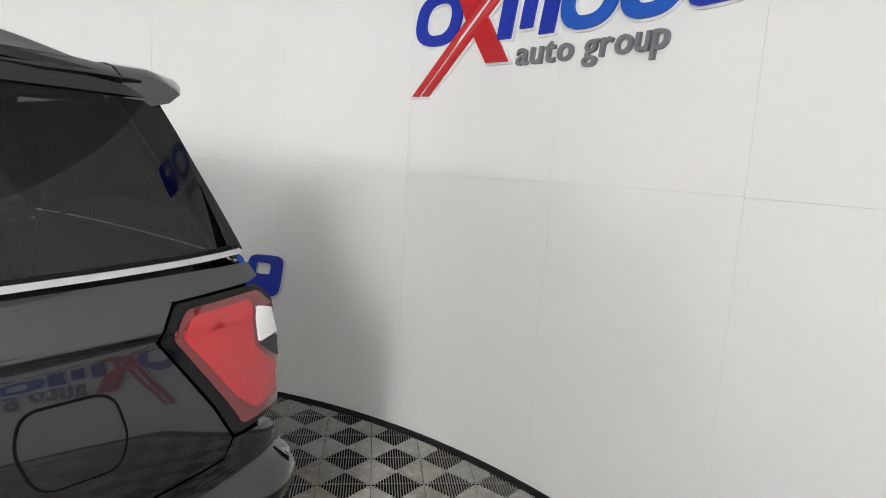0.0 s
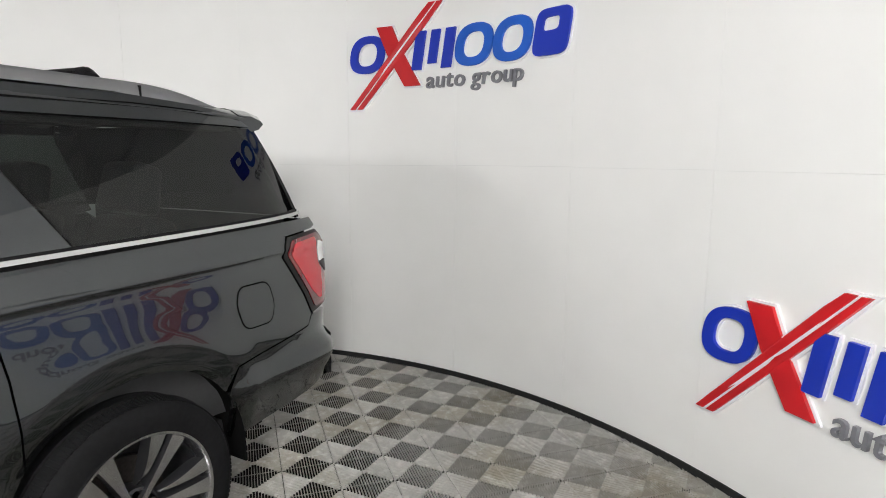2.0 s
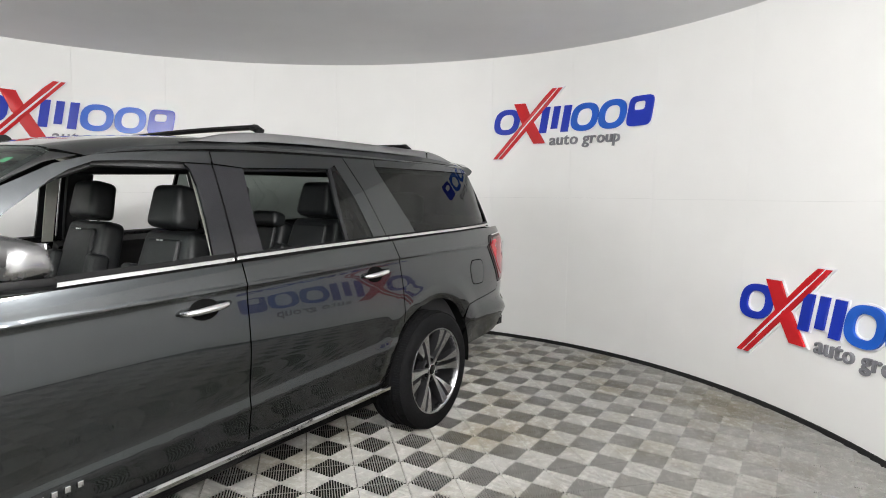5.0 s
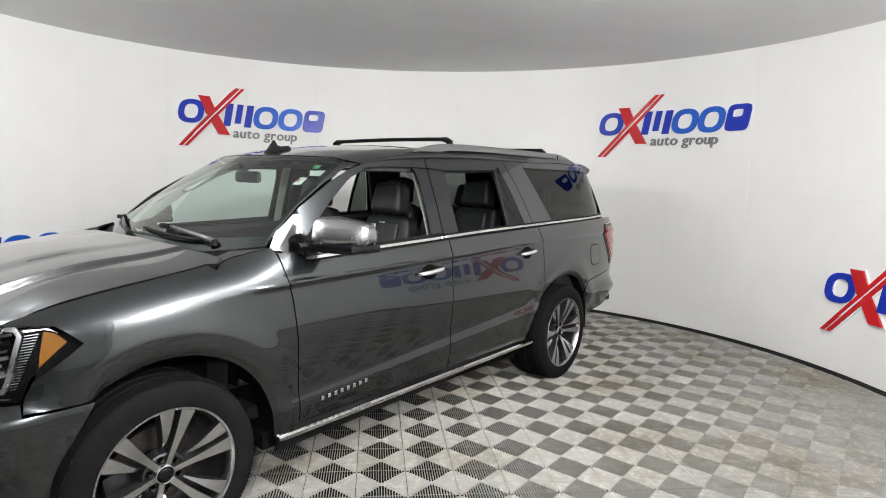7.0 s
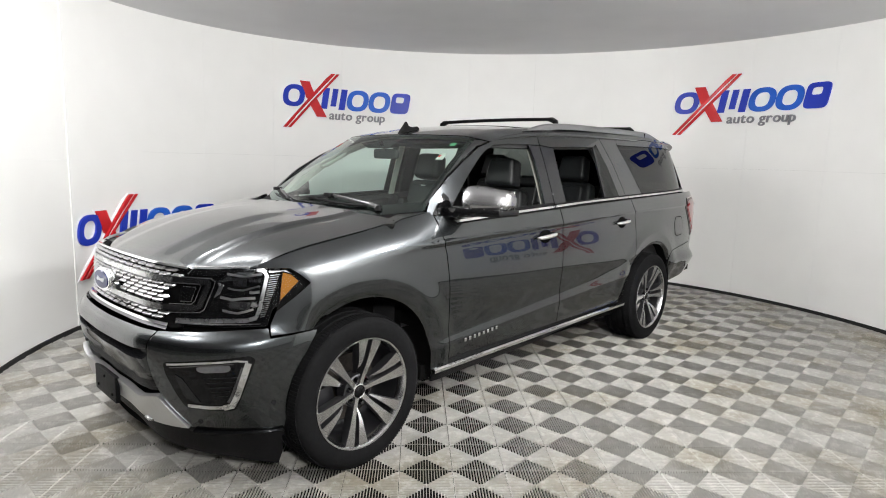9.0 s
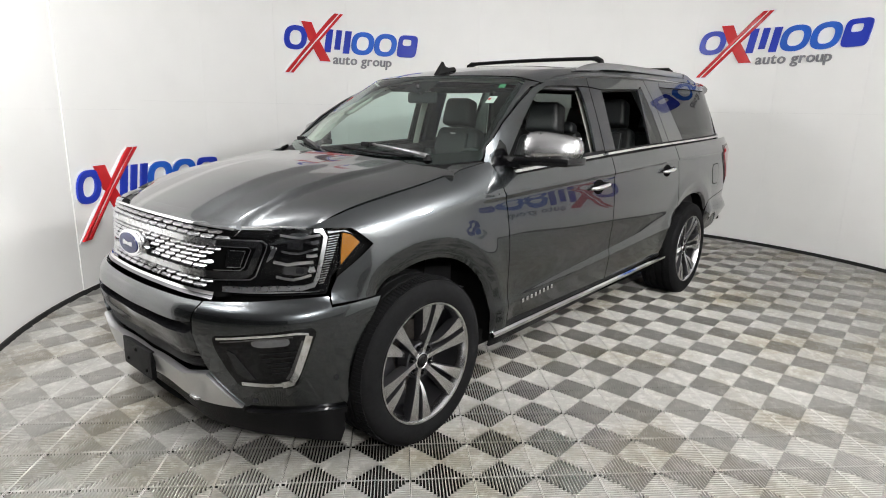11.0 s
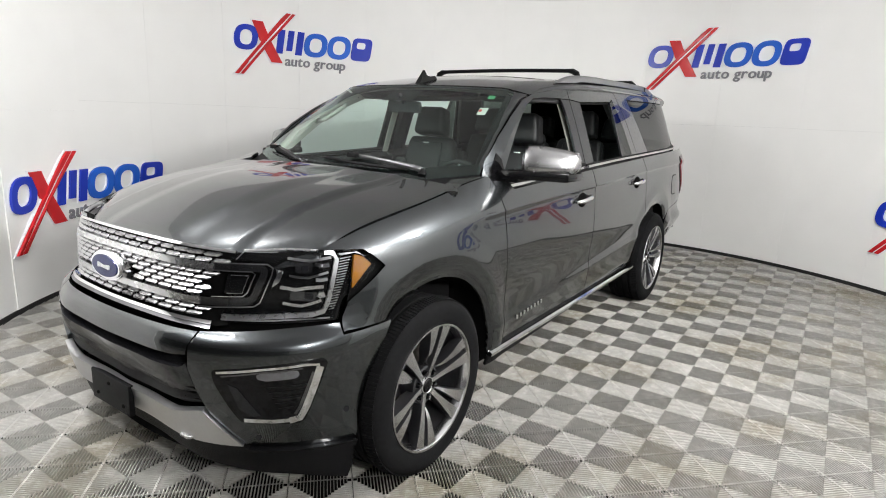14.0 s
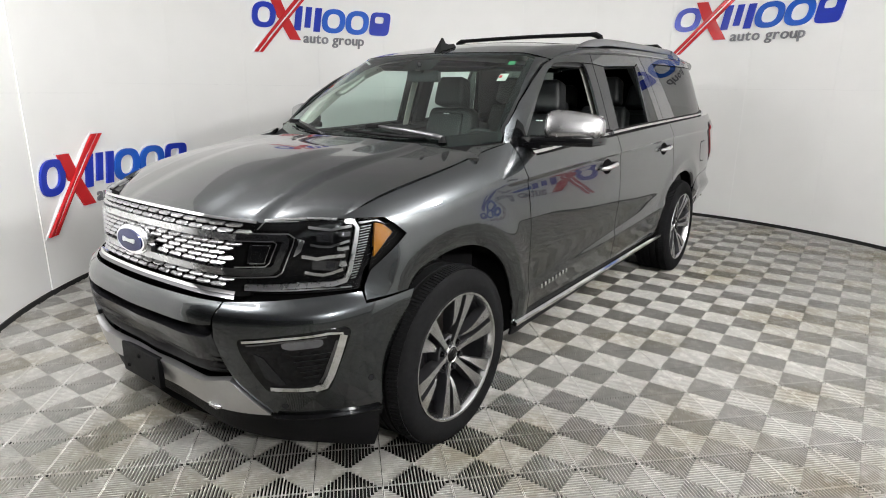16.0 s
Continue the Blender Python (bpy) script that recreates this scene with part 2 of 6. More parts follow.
def sign_piece(bm, outline, hole, w0, w1, az0, z0):
    """A raised piece (optionally with a hole) wrapped on the curved wall."""
    def wrap(u, v, w):
        return on_wall(u, z0 + 0.957 * v, w, az0)
    if hole is None:
        f = prism(bm, outline, 1.0, lambda u, v, w: wrap(u, v, w1 if w else w0))
        bmesh.ops.triangulate(bm, faces=[f])
    else:
        n = len(outline)
        loops = []
        for pts in (outline, hole):
            loops.append(([bm.verts.new(wrap(u, v, w1)) for u, v in pts], [bm.verts.new(wrap(u, v, w0)) for u, v in pts]))
        (ot, ob), (it, ib) = loops
        for i in range(n):
            j = (i + 1) % n
            bm.faces.new((ot[i], ot[j], it[j], it[i]))
            bm.faces.new((ot[i], ob[i], ob[j], ot[j]))
            bm.faces.new((it[i], it[j], ib[j], ib[i]))


def slanted(x0, x1, y0, y1, slant):
    return [(x0 + slant * (y0 - 0.405), y0), (x1 + slant * (y0 - 0.405), y0), (x1 + slant * (y1 - 0.405), y1), (x0 + slant * (y1 - 0.405), y1)]


def dense(outline, step=0.03):
    res = []
    for i, p in enumerate(outline):
        q = outline[(i + 1) % len(outline)]
        k = max(1, int(math.dist(p, q) / step))
        res += [(p[0] + (q[0] - p[0]) * j / k, p[1] + (q[1] - p[1]) * j / k) for j in range(k)]
    return res


WORD_S, WORD_Z = 0.645, 0.128


def wall_sign(az0, z0, where, rise=0.015, wide=0.012):
    sign = thing("wall_sign", "raised red, blue and grey emblem on the " + where + " white wall", "sign", "wall signs")
    sl = 0.16
    back_d, face_d = 0.012, 0.03
    pieces = []
    for cx, hw, base, top, mat in ((0.15, 0.148, 0.262, 0.548, M_BLUE), (1.055, 0.150, 0.260, 0.550, M_AZURE), (1.365, 0.150, 0.260, 0.552, M_AZURE)):
        cy, hh = (base + top) / 2, (top - base) / 2
        pieces.append(("ring", ring_outline(cx, cy, hw, hh, sl), ring_outline(cx, cy, hw * 0.56, hh * 0.60, sl), mat))
    for x0, x1 in ((0.555, 0.635), (0.685, 0.755), (0.805, 0.885)):
        pieces.append(("bar", dense(slanted(x0, x1, 0.264 if x0 != 0.685 else 0.304, 0.545, sl)), None, M_BLUE))
    pieces.append(("block", ring_outline(1.665, 0.408, 0.130, 0.145, sl, power=5), ring_outline(1.660, 0.458, 0.060, 0.042, sl, power=4), M_BLUE))
    pieces = [(nm, [(u + wide * max(0.0, u - 0.5), v + rise) for u, v in o], [(u + wide * max(0.0, u - 0.5), v + rise) for u, v in h] if h else None, mt) for nm, o, h, mt in pieces]
    # crossing red bars, the long one with a thin white line
    short = [(0.235, 0.620), (0.365, 0.620), (0.430, 0.47), (0.610, 0.165), (0.475, 0.165), (0.325, 0.41)]
    pieces.append(("bar", dense(short), None, M_RED))
    long_a = [(-0.005, 0.0), (0.038, 0.0), (0.735, 0.757), (0.683, 0.757), (0.60, 0.68), (0.08, 0.10)]
    long_b = [(0.056, 0.0), (0.098, 0.0), (0.793, 0.757), (0.753, 0.757)]
    pieces.append(("bar", dense(long_a), None, M_RED))
    pieces.append(("bar", dense(long_b), None, M_RED))
    for k, (nm, outer, hole, mat) in enumerate(pieces):
        lift = 0.004 if mat is M_RED else 0.0
        bm = bmesh.new()
        sign_piece(bm, outer, hole, back_d + lift, face_d + lift, az0, z0)
        bmesh.ops.recalc_face_normals(bm, faces=bm.faces)
        ob = part(nm, bm, mat, sign, smooth=30)
        bm = bmesh.new()
        sign_piece(bm, grow(outer, 0.012), grow(hole, -0.010) if hole else None, 0.0, back_d + lift - 0.001, az0, z0)
        bmesh.ops.recalc_face_normals(bm, faces=bm.faces)
        part("backing", bm, M_WHITE, ob, "white acrylic backing", smooth=30)
    # white filling between the two red strips
    bm = bmesh.new()
    sign_piece(bm, dense([(0.030, 0.004), (0.066, 0.004), (0.768, 0.76), (0.735, 0.76)]), None, 0.012, 0.0255, az0, z0)
    part("stripe", bm, M_WHITE, sign, smooth=30)
    # the small grey line of words, letter by letter
    pen = 0.0
    for ch in "auto group":
        curve = bpy.data.curves.new("letter", "FONT")
        curve.body, curve.size, curve.extrude, curve.resolution_u = ch, 0.172, 0.5, 3
        curve.offset = 0.002
        tmp = bpy.data.objects.new("letter", curve)
        scene.collection.objects.link(tmp)
        me = bpy.data.meshes.new_from_object(tmp.evaluated_get(bpy.context.evaluated_depsgraph_get()))
        bpy.data.objects.remove(tmp)
        if not len(me.vertices):
            pen += 0.045
            continue
        left, right = min(v.co.x for v in me.vertices), max(v.co.x for v in me.vertices)
        for v in me.vertices:
            u, h, w = WORD_S + 0.5 * wide + pen + v.co.x - left, WORD_Z + rise + v.co.y, v.co.z
            v.co = on_wall(u + 0.1 * (h - 0.12), z0 + 0.957 * h, 0.022 if w > 0 else 0.001, az0)
        pen += right - left + 0.013
        me.materials.append(M_GREY)
        letter = new("letter", me)
        letter.parent = sign
        letter["label"] = "grey raised letter " + ch
    return sign


wall_sign(-91.9, 1.94, "upper")
wall_sign(-174.2, 1.998, "upper")
wall_sign(-50.15, 0.435, "lower", 0.045)
wall_sign(-133.2, 0.40, "lower", 0.045)
wall_sign(144.2, 0.392, "lower", 0.02, 0.055)

import functools

# ---------------------------------------------------------------- the car: materials
def car_paint():
    m = material("dark_grey_metallic_paint", (0.048, 0.053, 0.057), 0.27, metal=1.0, coat=1.0, coat_rough=0.02, vary=0.05, scale=900, detail=1)
    m.node_tree.nodes["Principled BSDF"].inputs["Coat IOR"].default_value = 1.55
    return m


def pane(name, tint, gloss=1.0, face=0.085):
    """A thin sheet of glass: tinted see-through with a mirror-like face."""
    m = bpy.data.materials.new(name)
    m.use_nodes = True
    nt = m.node_tree
    nt.nodes.clear()
    out = nt.nodes.new("ShaderNodeOutputMaterial")
    clear = nt.nodes.new("ShaderNodeBsdfTransparent")
    clear.inputs[0].default_value = (*tint, 1)
    shine = nt.nodes.new("ShaderNodeBsdfGlossy")
    shine.inputs["Roughness"].default_value = 0.01
    shine.inputs["Color"].default_value = (gloss, gloss, gloss, 1)
    lw = nt.nodes.new("ShaderNodeLayerWeight")
    lw.inputs[0].default_value = 0.5
    pw = nt.nodes.new("ShaderNodeMath")
    pw.operation = "POWER"
    pw.inputs[1].default_value = 4.5
    nt.links.new(lw.outputs["Facing"], pw.inputs[0])
    fr = nt.nodes.new("ShaderNodeMath")
    fr.operation = "MULTIPLY_ADD"
    fr.inputs[1].default_value, fr.inputs[2].default_value = 0.90, face
    nt.links.new(pw.outputs[0], fr.inputs[0])
    mix = nt.nodes.new("ShaderNodeMixShader")
    nt.links.new(fr.outputs[0], mix.inputs[0])
    nt.links.new(clear.outputs[0], mix.inputs[1])
    nt.links.new(shine.outputs[0], mix.inputs[2])
    nt.links.new(mix.outputs[0], out.inputs[0])
    return m


M_PAINT = car_paint()
M_CHROME = material("chrome", (0.86, 0.86, 0.87), 0.09, metal=1.0, rough_vary=0.03, scale=30)
M_SMOKE = material("smoked_chrome", (0.16, 0.16, 0.17), 0.18, metal=1.0, rough_vary=0.04, scale=40)
M_BELT = material("bright_belt_trim", (0.60, 0.60, 0.61), 0.18, metal=1.0, vary=0.05, scale=30)
M_FOG = material("smoked_fog_lens", (0.16, 0.16, 0.17), 0.1, metal=0.6, coat=0.5, vary=0.2, scale=60)
M_CAP = material("satin_mirror_cap", (0.46, 0.46, 0.465), 0.26, metal=1.0, rough_vary=0.03, scale=40)
M_SKID = material("bright_satin_silver", (0.60, 0.60, 0.61), 0.34, metal=1.0, vary=0.04, scale=60)
M_TAB = material("satin_grille_chrome", (0.56, 0.56, 0.57), 0.24, metal=1.0, rough_vary=0.05, scale=60)
M_SATIN = material("satin_silver", (0.64, 0.64, 0.65), 0.28, metal=1.0, rough_vary=0.05, scale=60)
M_RAIL = material("silver_rail_paint", (0.22, 0.22, 0.228), 0.35, metal=0.7, coat=0.4, vary=0.05)
M_BLACK = material("gloss_black", (0.004, 0.004, 0.0045), 0.08, spec=0.3, vary=0.05)
M_PIANO = material("smoked_trim", (0.012, 0.012, 0.014), 0.14, spec=0.5, vary=0.05)
# gloss black wiper arm; its pale reflection is put into this grey
M_ARM_SHINE = material("black_arm_shine", (0.16, 0.16, 0.165), 0.3, metal=0.6, coat=0.5, vary=0.08, scale=60)
M_TRIM = material("black_plastic", (0.006, 0.006, 0.0065), 0.45, spec=0.12, vary=0.2, scale=150, bump=0.25, bump_scale=700)
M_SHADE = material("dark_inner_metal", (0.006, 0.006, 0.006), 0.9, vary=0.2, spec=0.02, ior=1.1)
M_RUBBER = material("tyre_rubber", (0.008, 0.008, 0.0085), 0.7, spec=0.05, vary=0.25, scale=60, bump=0.2, bump_scale=300)
M_ALLOY = material("machined_alloy", (0.62, 0.62, 0.63), 0.24, metal=1.0, vary=0.03, scale=40)
M_POCKET = material("dark_alloy_pocket", (0.06, 0.06, 0.065), 0.35, metal=0.8, vary=0.1)
M_DISC = material("brake_steel", (0.10, 0.09, 0.082), 0.4, metal=0.9, vary=0.3, scale=80)
M_LEATHER = material("black_leather", (0.007, 0.008, 0.009), 0.46, vary=0.15, scale=60, bump=0.3, bump_scale=500)
M_DASH = material("dark_dashboard", (0.022, 0.022, 0.023), 0.6, vary=0.15, scale=90, bump=0.2, bump_scale=600)
M_LINER = material("pale_headliner", (0.48, 0.47, 0.43), 0.85, vary=0.06, scale=40, bump=0.2, bump_scale=500)
M_CARPET = material("dark_carpet", (0.014, 0.014, 0.014), 0.95, vary=0.3, scale=200)
M_TAIL = material("red_lamp_lens", (0.38, 0.010, 0.018), 0.07, coat=1.0, vary=0.06, scale=8)
M_TAIL_DEEP = material("dark_red_lens", (0.13, 0.010, 0.014), 0.12, coat=1.0)
M_CLEAR = material("frosted_clear_lens", (0.75, 0.75, 0.75), 0.15, coat=1.0, vary=0.04)
M_AMBER = material("amber_reflector", (0.22, 0.082, 0.002), 0.18, coat=1.0, vary=0.06, scale=200)
M_OVAL = material("deep_blue_enamel", (0.006, 0.010, 0.060), 0.12)
M_PAPER = material("sticker_paper", (0.5, 0.5, 0.48), 0.7, vary=0.05)
G_SCREEN = pane("windscreen_glass", (0.68, 0.86, 0.79), 1.0, 0.055)
G_TINT = pane("privacy_glass", (0.14, 0.16, 0.15), 0.75, 0.05)
G_LENS = pane("headlamp_lens", (0.97, 0.98, 0.99), 0.4, 0.02)


# ---------------------------------------------------------------- the car: form
class Line:
    """A smooth curve through points (t, value), t ascending."""

    def __init__(self, *pts, blur=0.0):
        pts = sorted(pts)
        self.t = np.array([p[0] for p in pts], float)
        self.v = np.array([p[1] for p in pts], float)
        d = np.diff(self.v) / np.diff(self.t)
        m = np.concatenate([[d[0]], (d[1:] + d[:-1]) / 2, [d[-1]]])
        for i in range(1, len(m) - 1):
            m[i] = 0 if d[i - 1] * d[i] <= 0 else math.copysign(min(abs(m[i]), 3 * abs(d[i - 1]), 3 * abs(d[i])), m[i])
        self.m, self.table = m, None
        if blur:
            h = 0.004
            ts = np.arange(self.t[0] - 5 * blur, self.t[-1] + 5 * blur, h)
            inside = [self(t) if self.t[0] <= t <= self.t[-1] else (self.v[0] + m[0] * (t - self.t[0]) if t < self.t[0] else self.v[-1] + m[-1] * (t - self.t[-1])) for t in ts]
            k = np.exp(-0.5 * (np.arange(-4 * blur, 4 * blur + h, h) / blur) ** 2)
            self.table = (ts, np.convolve(np.array(inside), k / k.sum(), mode="same"))

    def __call__(self, t):
        if self.table is not None:
            return float(np.interp(t, *self.table))
        if t <= self.t[0]:
            return self.v[0] + self.m[0] * max(t - self.t[0], -0.05)
        if t >= self.t[-1]:
            return self.v[-1] + self.m[-1] * min(t - self.t[-1], 0.05)
        i = int(np.searchsorted(self.t, t)) - 1
        h = self.t[i + 1] - self.t[i]
        s = (t - self.t[i]) / h
        return ((2 * s ** 3 - 3 * s ** 2 + 1) * self.v[i] + (s ** 3 - 2 * s ** 2 + s) * h * self.m[i]
                + (3 * s ** 2 - 2 * s ** 3) * self.v[i + 1] + (s ** 3 - s ** 2) * h * self.m[i + 1])


def soft(a, b, x):
    t = min(1, max(0, (x - a) / (b - a)))
    return t * t * (3 - 2 * t)


AXLE_F, AXLE_R, HUB_Z = 1.6715, -1.6715, 0.398
ARCH_F, ARCH_R, ARCH_Z, ARCH_RAD = 1.632, -1.700, 0.402, 0.478
belt = lambda x: 1.268 - 0.042 * x - 0.0125 * max(0.0, -x - 0.6)
crease = Line((-2.8, 1.215), (-2.36, 1.212), (-1.216, 1.193), (-0.09, 1.155), (0.75, 1.131), (1.12, 1.119), (1.39, 1.103), (2.1, 1.06), blur=0.10)
PROF = Line((0.28, 0.885), (0.34, 0.925), (0.40, 0.946), (0.47, 0.957), (0.53, 0.9645), (0.566, 0.9697), (0.575, 0.9703), (0.585, 0.9692), (0.64, 0.9628), (0.70, 0.9648), (0.78, 0.9726), (0.86, 0.9768), (0.92, 0.9772),
            (1.00, 0.9742), (1.08, 0.9692), (1.120, 0.9664), (1.138, 0.9690), (1.147, 0.9728), (1.151, 0.9728), (1.160, 0.9680), (1.19, 0.958), (1.25, 0.935), (1.31, 0.903), (1.36, 0.87))
PROF_FRONT = Line((0.28, 0.885), (0.34, 0.930), (0.40, 0.952), (0.47, 0.963), (0.55, 0.967), (0.62, 0.970), (0.70, 0.974), (0.82, 0.978), (0.95, 0.979), (1.06, 0.976), (1.15, 0.968), (1.25, 0.936), (1.36, 0.87))
PLAN = Line((2.32, 0.79), (2.18, 0.883), (2.05, 0.922), (1.9, 0.947), (1.7, 0.967), (1.4, 0.981), (1.0, 0.985), (-1.8, 0.985), (-2.2, 0.977), (-2.43, 0.966), (-2.60, 0.949), (-2.72, 0.926), (-2.80, 0.893), (-2.87, 0.83), blur=0.04)
FENDER = Line((2.30, 1.030), (2.19, 1.070), (2.0, 1.130), (1.75, 1.176), (1.5, 1.215), (1.3, 1.252), (1.12, 1.287), (1.0, 1.31), blur=0.06)
TAPER = Line((-2.8, 0.16), (-2.73, 0.125), (-2.65, 0.085), (-2.5, 0.042), (-2.3, 0.014), (-2.0, 0.0), (0.5, 0.0), (0.8, 0.018), (1.0, 0.05), (1.15, 0.095), (1.25, 0.14), blur=0.07)
ROOF_C = Line((-2.72, 1.835), (-2.5, 1.868), (-2.3, 1.882), (-1.8, 1.890), (-1.0, 1.887), (-0.5, 1.878), (0.0, 1.850), (0.3, 1.815), (0.5, 1.775), (0.65, 1.738), blur=0.10)


def body_y(x, z):
    zz = z + (1.15 - crease(x)) * soft(0.7, 1.05, z) + (0.062 * min(1.0, x) if x > -1.4 else -0.0868) * (1 - soft(0.66, 0.90, z))
    y = PROF(zz) + PLAN(x) - 0.985
    if x > 1.05:
        y += (PROF_FRONT(zz) - PROF(zz)) * soft(1.05, 1.5, x)
    for cx in (ARCH_F, ARCH_R):
        r = math.hypot(x - cx, z - ARCH_Z)
        turn = max(0.0, 0.578 - r)
        y += (0.010 if cx > 0 else 0.007) * (1 - soft(0.56, 0.70, r)) - (0.11 * turn + 0.010 * (1 - soft(0.46, 0.52, r))) * (1 - soft(1.86, 2.0, x))
    if x > 0.95:
        t = min(1.2, max(0, (z - FENDER(x) + 0.15) / 0.15))
        y -= 0.062 * t ** 2.0 * soft(1.0, 1.35, x)
    if x > 1.93 and z > 0.6:
        y += (nose_y(x, z) - y) * soft(1.93, 2.10, x) * (1 - soft(0.99, 1.07, z))
    return y


def f_body(x, z):
    return Vector((x, body_y(x, z), z))


PLAN_B = Line((-1.9, 0.985), (-2.4, 0.984), (-2.6, 0.978), (-2.72, 0.965), (-2.80, 0.945), (-2.87, 0.90), (-2.93, 0.82), (-2.96, 0.70))


def f_bumper(x, z):
    """The rear bumper stands out from the flank below its upper seam."""
    k = soft(0.79, 0.66, z)
    y = body_y(x, z) + k * (PLAN_B(x) - PLAN(x)) - 0.075 * soft(0.70, 0.42, z)
    return Vector((x, y, z))


def f_upper(x, z):
    h = z - belt(x)
    inboard = (0.052 - 0.06 * h - 0.01 * h * abs(h)) * (1 - soft(0.45, 1.0, x))
    return Vector((x, 0.930 - 0.36 * h - 0.13 * h * abs(h) - TAPER(x) - inboard, z))


def roof_z(x, y):
    a = abs(y)
    return ROOF_C(x) - 0.036 * (a / 0.66) ** 2 - 0.046 * (max(0, a - 0.6) / 0.115) ** 2


def f_roof(x, y):
    return Vector((x, y, roof_z(x, y)))


def hood_z(x, y):
    a = abs(y)
    low = 1 - 0.38 * soft(1.85, 1.38, x)
    drop = min(1.0, max(0.0, (a - 0.505) / 0.045))
    z = FENDER(x) + low * (0.062 * (1 - (a / 0.90) ** 2) + 0.016 * (1 - drop) + 0.009 * (1 - soft(0.20, 0.34, a)))
    return z


# the nose: a plan curve from the middle round the corner, and how far the face lies inside it at each height
NOSE = [(2.60, 0.0), (2.59, 0.2), (2.56, 0.4), (2.50, 0.56), (2.42, 0.70), (2.31, 0.815), (2.18, 0.890), (2.05, 0.930), (1.9, 0.953), (1.7, 0.970), (1.4, 0.981)]
INSET = Line((0.05, 0.16), (0.2, 0.09), (0.30, 0.058), (0.42, 0.026), (0.52, 0.009), (0.62, 0.0), (0.70, 0.002), (0.735, 0.010), (0.755, 0.024), (0.780, 0.058), (0.82, 0.085), (1.0, 0.10), (1.08, 0.13), (1.15, 0.2))


def nose_curve():
    pts = [(NOSE[1][0], -NOSE[1][1])] + NOSE + [(1.1, 0.985)]
    out = []
    for i in range(1, len(pts) - 2):
        p0, p1, p2, p3 = (np.array(p) for p in pts[i - 1:i + 3])
        for k in range(30):
            t = k / 30
            out.append(0.5 * (2 * p1 + (p2 - p0) * t + (2 * p0 - 5 * p1 + 4 * p2 - p3) * t * t + (3 * p1 - p0 - 3 * p2 + p3) * t ** 3))
    out.append(np.array(NOSE[-1]))
    out = np.array(out)
    return out, np.concatenate([[0], np.cumsum(np.hypot(*np.diff(out, axis=0).T))])


NOSE_P, NOSE_S = nose_curve()


def nose_xy(s):
    a = abs(s)
    return float(np.interp(a, NOSE_S, NOSE_P[:, 0])), float(np.interp(a, NOSE_S, NOSE_P[:, 1]))


def f_nose(s, z):
    x, y = nose_xy(s)
    x1, y1 = nose_xy(abs(s) + 0.02)
    x0, y0 = nose_xy(abs(abs(s) - 0.02))
    if abs(s) < 0.02:
        y0 = -y0
    tx, ty = x1 - x0, y1 - y0
    k = math.hypot(tx, ty)
    i = INSET(z) * (1 - 0.82 * soft(0.85, 1.25, abs(s)))
    i += 0.12 * max(0.0, z - 0.80) * soft(1.0, 1.2, abs(s))
    i += (0.028 * soft(0.785, 0.735, z) + 0.042 * soft(0.69, 0.56, z)) * (1 - soft(0.08, 0.62, abs(s)))
    return Vector((x - ty / k * i, (y + tx / k * i) * (1 if s >= 0 else -1), z))


@functools.lru_cache(maxsize=None)
def nose_row(zi):
    rows = [f_nose(0.80 + 0.02 * i, zi * 0.004) for i in range(36)]
    return [p.x for p in rows][::-1], [p.y for p in rows][::-1]


def nose_y(x, z):
    """How far out the nose lies at x, for the wing's front to meet it."""
    k = z / 0.004
    a, b = nose_row(int(k)), nose_row(int(k) + 1)
    f = k - int(k)
    return float(np.interp(x, *a)) * (1 - f) + float(np.interp(x, *b)) * f


TAIL_X = Line((0.0, -2.975), (0.4, -2.965), (0.6, -2.95), (0.75, -2.925), (0.85, -2.88), (0.90, -2.82))
TAIL_IN = Line((0.35, 0.06), (0.5, 0.0), (0.72, 0.0), (0.82, 0.10), (1.0, 0.12), (1.3, 0.17), (1.8, 0.40), (1.9, 0.47))


def f_tail(y, z):
    return Vector((TAIL_X(abs(y)) + TAIL_IN(z), y, z))


